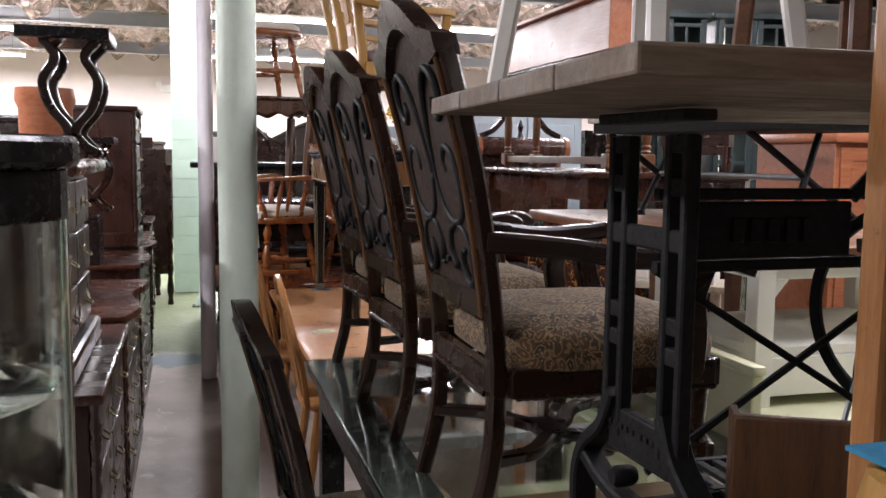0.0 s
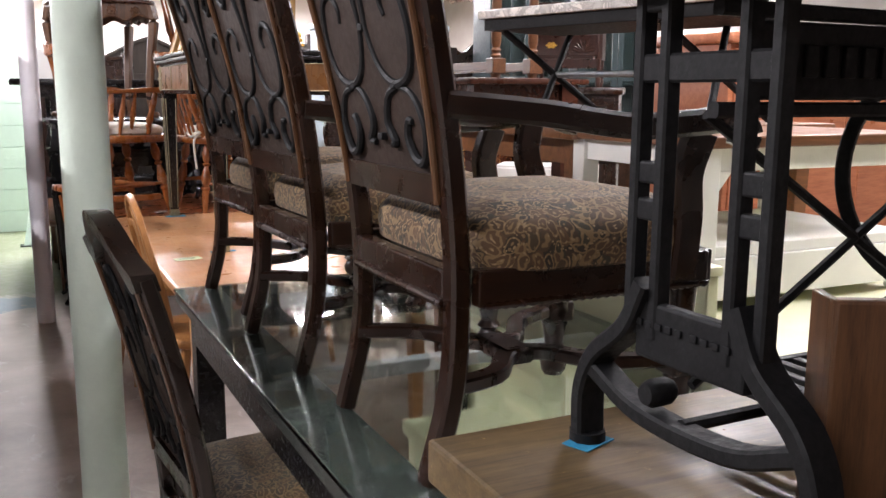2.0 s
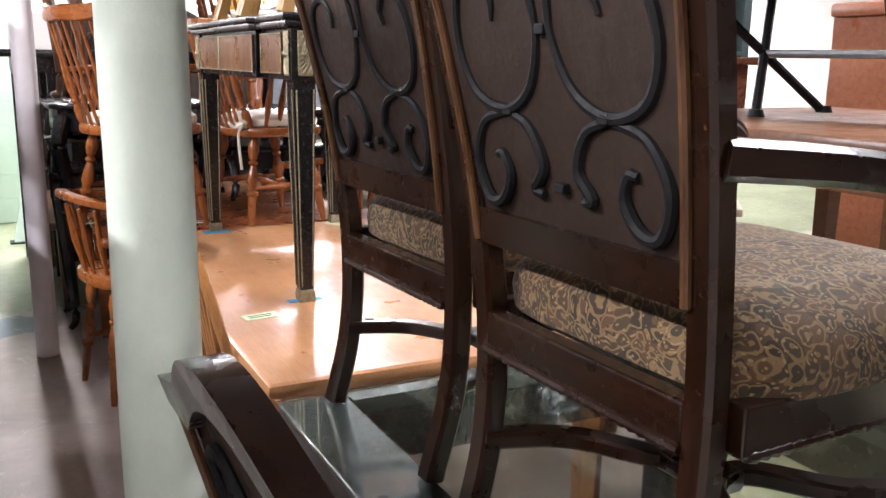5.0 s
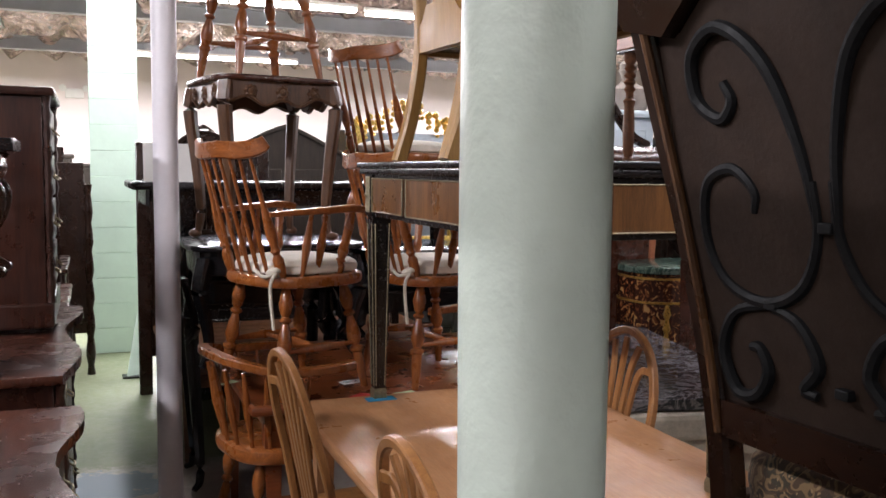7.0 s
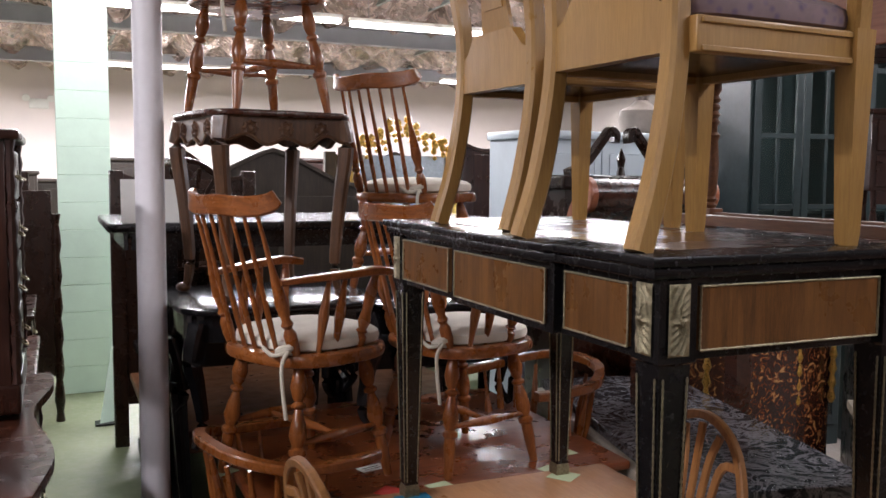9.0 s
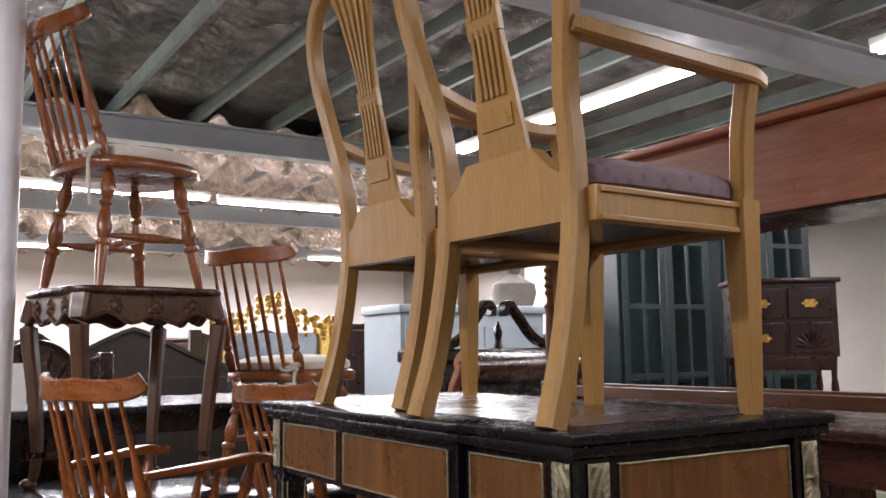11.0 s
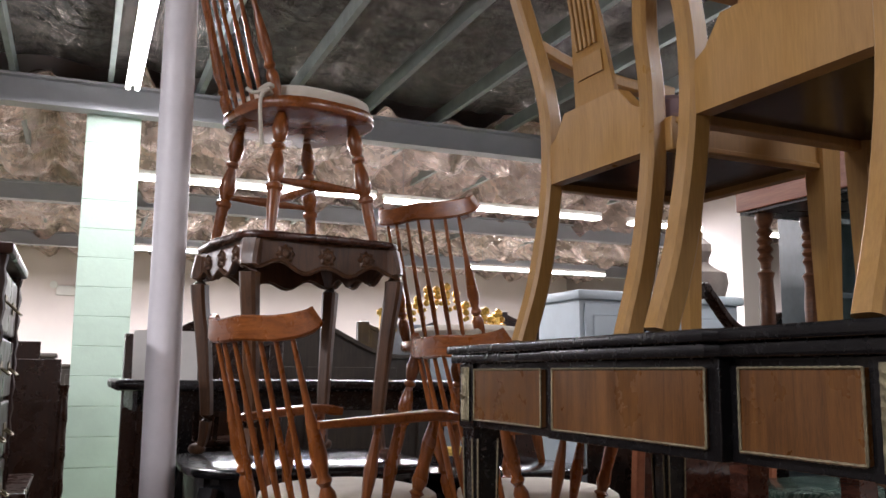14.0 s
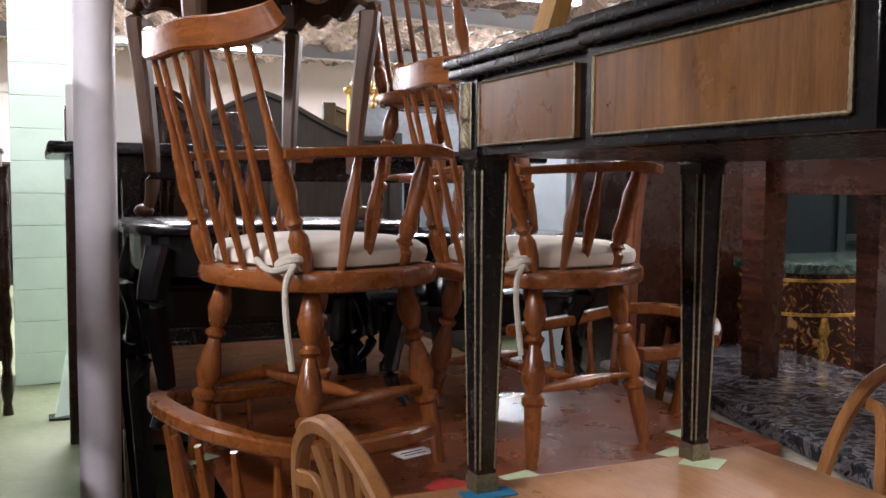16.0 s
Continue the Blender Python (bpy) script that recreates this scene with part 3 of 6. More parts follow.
def carved_chair(label, arms=True):
    """High-backed carved chair with iron scrolls on its back; faces +x."""
    t = thing("carved_chair", label, "chair")
    for sy in (1, -1):
        path = smooth_path([(-0.262, 0.196 * sy, 0), (-0.226, 0.2 * sy, 0.15), (-0.22, 0.204 * sy, 0.32), (back_x(0.5), 0.212 * sy, 0.5), (back_x(0.68), 0.226 * sy, 0.68), (back_x(0.82), 0.236 * sy, 0.82), (back_x(0.95), 0.242 * sy, 0.955)], 6)
        part("back_stile", sweep(bmesh.new(), path, 0.034, 0.04, up=(0, 1, 0)), DARK, t)
        part("back_stile_bead", sweep(bmesh.new(), [Vector(p) + Vector((-0.02, -0.013 * sy, 0)) for p in path[16:]], 0.006, seg=8), WORN_LIT, t, "rubbed brown bead, paler for the lit stile edge")
    arch = [(-0.258, 0.93), (-0.262, 0.965), (-0.2, 0.985), (-0.17, 0.98)]
    top = [(-0.17 + 0.34 * k / 14, 0.985 + 0.075 * math.sin(math.pi * k / 14)) for k in range(15)]
    low = [(0.19 - 0.38 * k / 14, 0.915 + 0.085 * math.sin(math.pi * k / 14)) for k in range(15)]
    outline = arch[:2] + top + [(0.262, 0.965), (0.258, 0.93)] + low
    part("crest_rail", prism(bmesh.new(), outline, -0.026, 0.022, lambda a, b, q: Vector((back_x(b) + q, a, b))), DARKY, t)
    panel = [(-0.224, 0.92), (-0.2, 0.47), (0.2, 0.47), (0.224, 0.92)] + [(0.18 - 0.36 * k / 12, 0.92 + 0.08 * math.sin(math.pi * k / 12)) for k in range(13)]
    part("back_panel", prism(bmesh.new(), panel, -0.006, 0.012, lambda a, b, q: Vector((back_x(b) + q, a, b))), LEATHER, t, "brown hide back panel")
    part("lower_rail", prism(bmesh.new(), rect(-0.2, 0.436, 0.2, 0.482), -0.018, 0.018, lambda a, b, q: Vector((back_x(b) + q, a, b))), DARKY, t)
    # wrought scrolls, laid out on a taller back and lowered to fit
    fit_z = lambda z: 0.478 + (z - 0.6) * 1.2
    curves = []
    for s in (1, -1):
        curves.append(smooth_path([(0.012 * s, 0.79, 0), (0.022 * s, 0.86, 0), (0.05 * s, 0.93, 0), (0.1 * s, 0.965, 0), (0.145 * s, 0.945, 0), (0.15 * s, 0.905, 0), (0.12 * s, 0.885, 0), (0.1 * s, 0.9, 0), (0.108 * s, 0.918, 0)], 6))
        curves.append(smooth_path([(0.012 * s, 0.83, 0), (0.014 * s, 0.78, 0), (0.04 * s, 0.735, 0), (0.09 * s, 0.715, 0), (0.145 * s, 0.73, 0), (0.168 * s, 0.775, 0), (0.155 * s, 0.825, 0), (0.115 * s, 0.84, 0), (0.088 * s, 0.82, 0), (0.092 * s, 0.8, 0)], 6))
        curves.append(smooth_path([(0.09 * s, 0.713, 0), (0.14 * s, 0.7, 0), (0.165 * s, 0.66, 0), (0.15 * s, 0.62, 0), (0.12 * s, 0.62, 0), (0.1 * s, 0.645, 0), (0.108 * s, 0.668, 0), (0.122 * s, 0.668, 0)], 6))
        curves.append(smooth_path([(0.09 * s, 0.713, 0), (0.05 * s, 0.7, 0), (0.03 * s, 0.665, 0), (0.05 * s, 0.64, 0), (0.035 * s, 0.635, 0)], 5))
    for c in curves:
        part("iron_scroll", sweep(bmesh.new(), [(back_x(fit_z(p.y)) - 0.015, p.x * 1.08, fit_z(p.y)) for p in c], 0.0082, seg=8, up=(1, 0, 0), taper=lambda q: 1.0 - 0.35 * abs(2 * q - 1) ** 3), IRON, t, "black wrought iron scroll")
    for a, b in ((0.0, 0.706), (0.09, 0.615), (-0.09, 0.615), (0.0, 0.532)):
        part("iron_collar", B(back_x(b) - 0.023, a - 0.009, b - 0.006, back_x(b) - 0.006, a + 0.009, b + 0.006, 0.002), IRON, t)
    # seat and frame
    part("rear_apron", B(-0.238, -0.19, 0.284, -0.21, 0.19, 0.338), DARKY, t)
    part("front_apron", B(0.235, -0.23, 0.284, 0.265, 0.23, 0.342), DARKY, t)
    for sy in (1, -1):
        part("side_apron", B(-0.2, 0.225 * sy - 0.014, 0.284, 0.25, 0.225 * sy + 0.014, 0.342), DARKX, t)
        part("rope_moulding", turned(bmesh.new(), (-0.19, 0.236 * sy, 0.286), (0.25, 0.236 * sy, 0.286), [(k / 56, 0.008 if k % 2 else 0.0055) for k in range(57)], 8), DARKX, t)
    part("rope_moulding", turned(bmesh.new(), (-0.239, -0.19, 0.286), (-0.239, 0.19, 0.286), [(k / 48, 0.008 if k % 2 else 0.0055) for k in range(49)], 8), DARKY, t)
    part("seat", pillow(bmesh.new(), superell(0.5, 0.48, 36, 5.5, 0.035), 0.322, 0.45), TAPESTRY, t, "figured tapestry seat")
    prof = [(0, 0.02), (0.04, 0.028), (0.1, 0.03), (0.16, 0.02), (0.19, 0.03), (0.24, 0.02), (0.34, 0.024), (0.5, 0.036), (0.58, 0.034), (0.62, 0.022), (0.66, 0.03), (0.7, 0.02), (1.0, 0.026)]
    for sy in (1, -1):
        part("front_leg", turned(bmesh.new(), (0.225, 0.205 * sy, 0), (0.225, 0.205 * sy, 0.29), prof, 14), DARK, t)
        part("leg_block", B(0.19, 0.205 * sy - 0.032, 0.12, 0.258, 0.205 * sy + 0.032, 0.165, 0.008), DARK, t)
    for sy in (1, -1):
        path = smooth_path([(-0.235, 0.195 * sy, 0.15), (-0.12, 0.15 * sy, 0.145), (-0.04, 0.05 * sy, 0.14), (0.03, 0.05 * sy, 0.14), (0.1, 0.15 * sy, 0.142), (0.205, 0.2 * sy, 0.145)], 6)
        part("stretcher", sweep(bmesh.new(), path, 0.036, 0.024), DARKX, t)
    part("stretcher", sweep(bmesh.new(), [(-0.02, -0.06, 0.14), (-0.02, 0.06, 0.14)], 0.06, 0.03), DARKX, t)
    if arms:
        for sy in (1, -1):
            path = smooth_path([(back_x(0.59), 0.22 * sy, 0.588), (-0.1, 0.24 * sy, 0.575), (0.05, 0.262 * sy, 0.555), (0.18, 0.272 * sy, 0.56), (0.25, 0.27 * sy, 0.565), (0.285, 0.268 * sy, 0.545), (0.28, 0.268 * sy, 0.52)], 6)
            part("armrest", sweep(bmesh.new(), path, 0.05, 0.04), DARKX, t)
            sup = smooth_path([(0.185, 0.238 * sy, 0.3), (0.19, 0.242 * sy, 0.4), (0.175, 0.255 * sy, 0.475), (0.19, 0.268 * sy, 0.545)], 5)
            part("arm_support", sweep(bmesh.new(), sup, 0.034, 0.055, up=(1, 0, 0)), DARK, t)
    return t


def pale_x(z):
    return -0.2 - 0.12 * max(0, z - 0.42) - 0.12 * max(0, z - 0.42) ** 2


def pale_chair(label):
    """Balloon-backed armchair of pale wood with a fluted splat; faces +x."""
    t = thing("balloon_back_chair", label, "chair")
    for sy in (1, -1):
        leg = smooth_path([(-0.275, 0.185 * sy, 0), (-0.235, 0.182 * sy, 0.13), (-0.205, 0.18 * sy, 0.3), (pale_x(0.44), 0.178 * sy, 0.44), (pale_x(0.55), 0.182 * sy, 0.55), (pale_x(0.68), 0.212 * sy, 0.68), (pale_x(0.8), 0.235 * sy, 0.8), (pale_x(0.9), 0.222 * sy, 0.9), (pale_x(0.97), 0.165 * sy, 0.97), (pale_x(1.0), 0.08 * sy, 1.0), (pale_x(1.005), 0.0, 1.005)], 6)
        part("back_stile", sweep(bmesh.new(), leg, 0.038, 0.04, up=(0.96, 0, 0.28), taper=lambda q: 1.08 - 0.2 * q), PALE, t)
        part("front_leg", rings(bmesh.new(), [[(0.205 + a * k, 0.205 * sy + b * k, z) for a, b in ((1, 1), (-1, 1), (-1, -1), (1, -1))] for k, z in ((0.014, 0), (0.016, 0.02), (0.023, 0.31), (0.025, 0.392))]), PALE, t)
        part("side_rail", B(-0.19, 0.205 * sy - 0.013, 0.328, 0.2, 0.205 * sy + 0.013, 0.388, 0.003), PALE, t)
        for z in (0.334, 0.38):
            part("rail_bead", B(-0.18, 0.219 * sy - 0.004, z - 0.005, 0.18, 0.219 * sy + 0.004, z + 0.005, 0.002), PALE, t)
        arm = smooth_path([(pale_x(0.64), 0.21 * sy, 0.645), (-0.1, 0.245 * sy, 0.625), (0.07, 0.266 * sy, 0.612), (0.16, 0.264 * sy, 0.612), (0.205, 0.256 * sy, 0.605)], 6)
        part("armrest", sweep(bmesh.new(), arm, 0.042, 0.03), PALE, t)
        part("arm_support", sweep(bmesh.new(), smooth_path([(0.205, 0.206 * sy, 0.37), (0.2, 0.214 * sy, 0.42), (0.175, 0.238 * sy, 0.51), (0.17, 0.258 * sy, 0.6)], 5), 0.034, 0.04, up=(1, 0, 0)), PALE, t)
    part("front_rail", B(0.19, -0.19, 0.328, 0.218, 0.19, 0.388, 0.003), PALE, t)
    shoe = [(-0.17, 0.33), (0.17, 0.33), (0.165, 0.41), (0.135, 0.425), (0.095, 0.465), (-0.095, 0.465), (-0.135, 0.425), (-0.165, 0.41)]
    part("back_rail", prism(bmesh.new(), shoe, -0.016, 0.014, lambda a, b, q: Vector((pale_x(b) + q, a, b))), PALE, t)
    sp = [(-0.072, 0.46), (0.072, 0.46), (0.05, 0.62), (0.04, 0.7), (0.048, 0.8), (0.075, 0.92), (0.11, 0.995), (-0.11, 0.995), (-0.075, 0.92), (-0.048, 0.8), (-0.04, 0.7), (-0.05, 0.62)]
    part("splat", prism(bmesh.new(), sp, -0.002, 0.008, lambda a, b, q: Vector((pale_x(b) + q, a, b))), PALE, t)
    for z0, z1 in ((0.575, 0.7), (0.72, 0.98)):
        for k in range(-2, 3):
            w = lambda z: 0.013 * k if z < 0.72 else 0.011 * k + k * 0.09 * max(0, z - 0.74) ** 1.2
            part("reed", sweep(bmesh.new(), [(pale_x(z) - 0.004, w(z) * 1.25, z) for z in [z0 + (z1 - z0) * j / 8 for j in range(9)]], 0.009, 0.012, up=(1, 0, 0)), PALE, t)
    for z in (0.54, 0.71):
        part("splat_band", prism(bmesh.new(), rect(-0.046, z - 0.022, 0.046, z + 0.018), -0.0065, 0.006, lambda a, b, q: Vector((pale_x(b) + q, a, b))), PALE, t)
    part("seat", pillow(bmesh.new(), superell(0.43, 0.43, 36, 6, 0.015), 0.386, 0.46), PURPLE, t, "mauve figured seat pad")
    part("seat_bottom", B(-0.185, -0.19, 0.342, 0.19, 0.19, 0.35, 0), BLACK, t, "black cloth under the seat")
    return t


def bow_chair(label, mat, h=1.0):
    """Hoop-backed side chair with a pierced fan back; faces +x."""
    t = thing("hoop_back_chair", label, "chair")
    hoop = smooth_path([(-0.2, 0.19, 0.43), (-0.225, 0.215, 0.6), (-0.265, 0.2, h - 0.18), (-0.29, 0.13, h - 0.05), (-0.3, 0, h), (-0.29, -0.13, h - 0.05), (-0.265, -0.2, h - 0.18), (-0.225, -0.215, 0.6), (-0.2, -0.19, 0.43)], 6)
    part("hoop", sweep(bmesh.new(), hoop, 0.025, 0.024, up=(1, 0, 0.2)), mat, t)
    for k in range(-2, 3):
        part("splat", sweep(bmesh.new(), smooth_path([(-0.2, 0.03 * k, 0.43), (-0.235, 0.035 * k, 0.62), (-0.27, 0.05 * k, 0.82), (-0.29, 0.075 * k, h - 0.02 - 0.022 * k * k)], 5), 0.024, 0.012, up=(1, 0, 0)), mat, t)
    part("seat", slab(bmesh.new(), superell(0.46, 0.44, 28, 3), 0.41, 0.445, 0.012), mat, t)
    for sx, sy in ((1, 1), (1, -1), (-1, 1), (-1, -1)):
        part("leg", turned(bmesh.new(), (0.15 * sx, 0.16 * sy, 0.41), (0.2 * sx, 0.2 * sy, 0), [(0, 0.018), (0.3, 0.02), (1, 0.013)]), mat, t)
    return t


def stand(proto, *poses):
    """Stand a thing at the first pose and copies of it at the others."""
    proto.matrix_basis = poses[0]
    return [proto] + [copy_thing(proto, m) for m in poses[1:]]


GLASS_Z, TAN_Z, RED_Z, DESK_Z, BLOCK_Z = 0.746, 0.702, 0.685, 1.492, 0.885
carved = carved_chair("dark carved armchair with tapestry seat standing on a table")
tagged(carved, group="carved chairs")
stand(carved, pose(1.2, 1.1, GLASS_Z) @ Matrix.Diagonal((0.96, 0.95, 0.97, 1)), pose(1.17, 1.71, GLASS_Z, 0, 0, 2.5) @ Matrix.Diagonal((0.98, 0.97, 0.967, 1)), pose(1.19, 2.255, GLASS_Z, 0, 0, 3.5) @ Matrix.Diagonal((1, 0.98, 0.975, 1)))
low = carved_chair("dark carved side chair with tapestry seat drawn up to the table", False)
tagged(low, group="carved chairs")
low.matrix_basis = pose(0.95, 1.8, 0.0, 0, 0, 5) @ Matrix.Diagonal((1, 1, 1.02, 1))

WIND = Matrix.Diagonal((0.93, 0.93, 0.965, 1))
arm = windsor("orange maple comb-back armchair with cream cushion on a table")
tagged(arm, group="windsor chairs")
stand(arm, pose(0.935, 4.755, RED_Z, 0, 0, 23) @ WIND, pose(1.455, 4.745, RED_Z, 0, 0, 12) @ Matrix.Diagonal((0.98, 0.98, 0.965, 1)))
side = windsor("orange maple comb-back chair with cream cushion stacked on a table", False)
tagged(side, group="windsor chairs")
stand(side, pose(1.6, 5.5, RED_Z + 0.44, 0, 0, 30) @ WIND, pose(0.925, 5.36, 1.83, 0, 0, 16) @ Matrix.Diagonal((1.02, 1.02, 1, 1)))
lowback = windsor("orange maple low-back armchair standing on the floor", False, False, True)
tagged(lowback, group="windsor chairs")
stand(lowback, pose(0.87, 4.72, 0.0, 0, 0, 12) @ Matrix.Diagonal((0.9, 0.9, 1.2, 1)), pose(1.86, 5.0, 0.0, 0, 0, 195) @ Matrix.Diagonal((1, 1, 1.08, 1)))

pale = pale_chair("honey-coloured balloon-back armchair with mauve seat on a desk")
tagged(pale, group="balloon-back chairs")
stand(pale, pose(1.372, 3.5, DESK_Z, 0, 0, 3) @ Matrix.Diagonal((0.98, 0.98, 1, 1)), pose(1.41, 4.04, DESK_Z, 0, 0, 3) @ Matrix.Diagonal((0.96, 0.96, 1, 1)))

hoopc = bow_chair("light brown hoop-back chair pushed up to a table", OAK, 0.95)
tagged(hoopc, group="hoop-back chairs")
stand(hoopc, pose(1.045, 4.08, 0, 0, 0, 4), pose(1.09, 3.14, 0, 0, 0, 0), pose(1.6, 4.06, 0, 0, 0, 178))

# ---- tables ----
glass = thing("glass_table", "long dining table with dark frame and glass top", "table", pose(0, 0, GLASS_Z - 0.7655))
X0, X1, Y0, Y1 = 0.828, 1.79, 0.8, 2.46
fr = bmesh.new()
for a in ((X0, Y0, X0 + 0.13, Y1), (X1 - 0.035, Y0, X1, Y1), (X0 + 0.13, Y0, X1 - 0.035, Y0 + 0.05), (X0 + 0.13, Y1 - 0.05, X1 - 0.035, Y1)):
    box(fr, a[0], a[1], 0.725, a[2], a[3], 0.757, 0.004)
part("frame", fr, SMOKE, glass)
part("glass_top", B(X0 - 0.004, Y0 - 0.004, 0.7575, X1 + 0.004, Y1 + 0.004, 0.7655, 0.002), GLASS, glass).visible_shadow = False
for x in (X0 + 0.08, X1 - 0.05):
    for y in (Y0 + 0.05, Y1 - 0.05):
        part("leg", B(x - 0.04, y - 0.04, 0.0195, x + 0.04, y + 0.04, 0.725, 0.006), EBONY, glass)
# added aprons: their black stands in for the shade under the tabletop
for a in ((X0 + 0.03, Y0 + 0.1, X0 + 0.055, Y1 - 0.1), (X1 - 0.03, Y0 + 0.1, X1 - 0.008, Y1 - 0.1), (X0 + 0.13, Y0 + 0.02, X1 - 0.1, Y0 + 0.045), (X0 + 0.13, Y1 - 0.045, X1 - 0.1, Y1 - 0.02)):
    part("apron", B(a[0], a[1], 0.62, a[2], a[3], 0.7245, 0.003), EBONY, glass)
part("cross_rail", B(X0 + 0.1, (Y0 + Y1) / 2 - 0.02, 0.69, X1 - 0.02, (Y0 + Y1) / 2 + 0.02, 0.724), STEEL, glass)


def plain_table(name, label, x0, y0, x1, y1, z, mat, edge=0.03, apron=0.08, leg=0.06, r=0.01, cat="table", legmat=None, z0=0.0, inset=0.085):
    t = thing(name, label, cat, pose((x0 + x1) / 2, (y0 + y1) / 2, z0))
    w, d, z = (x1 - x0) / 2, (y1 - y0) / 2, z - z0
    lm = legmat or mat
    part("tabletop", B(-w, -d, z - edge, w, d, z, r), mat, t)
    for s in (1, -1):
        part("apron", B(-w + 0.1, s * (d - 0.08) - 0.01, z - edge - apron, w - 0.1, s * (d - 0.08) + 0.01, z - edge, 0.002), lm, t)
        part("apron", B(s * (w - 0.08) - 0.01, -d + 0.1, z - edge - apron, s * (w - 0.08) + 0.01, d - 0.1, z - edge, 0.002), lm, t)
    for sx in (1, -1):
        for sy in (1, -1):
            cx, cy = sx * (w - inset), sy * (d - 0.085)
            part("leg", rings(bmesh.new(), [[(cx + a * k, cy + b * k, q) for a, b in ((1, 1), (-1, 1), (-1, -1), (1, -1))] for k, q in ((leg * 0.3, 0), (leg * 0.5, z - edge - apron), (leg * 0.5, z - edge))]), lm, t)
    return t


plain_table("dining_table", "tan veneered dining table with a rounded edge", 0.862, 2.655, 1.83, 4.455, TAN_Z, VENEER, 0.035, r=0.014)
plain_table("dining_table", "glossy red cherry dining table behind the tan one", 0.73, 4.475, 1.96, 5.56, RED_Z, REDTOP, 0.035, r=0.014)
plain_table("butcher_block_table", "scuffed brown butcher block table under a treadle stand", 0.875, -0.35, 1.79, 0.765, BLOCK_Z, BLOCKWOOD, 0.06, r=0.006, leg=0.09)


def leaf_mount(parent, x, y, z, ax):
    """A gilt acanthus mount in relief on a corner."""
    n, k = 20, 30
    w, h = 0.042, 0.118
    verts, faces = [], []
    for j in range(k + 1):
        for i in range(n + 1):
            a, b = i / n - 0.5, j / k - 0.5
            rad = math.hypot(a * w, b * h)
            lobes = 0.5 + 0.5 * math.cos(9 * math.atan2(b * 1.1, a) + 40 * abs(b))
            hgt = 0.0015 + 0.006 * lobes * (1 - 1.6 * abs(a)) + (0.006 * max(0, 1 - rad / 0.011))
            if i in (0, n) or j in (0, k):
                hgt = 0
            verts.append((x - hgt, y + a * w, z + b * h) if ax == "x" else (x + a * w, y - hgt, z + b * h))
    for j in range(k):
        for i in range(n):
            q = j * (n + 1) + i
            faces.append((q, q + 1, q + n + 2, q + n + 1))
    me = bpy.data.meshes.new("gilt_mount")
    me.from_pydata(verts, [], faces)
    bm = bmesh.new()
    bm.from_mesh(me)
    bpy.data.meshes.remove(me)
    return part("gilt_mount", bm, BRASS, parent, "tarnished gilt leaf mount")


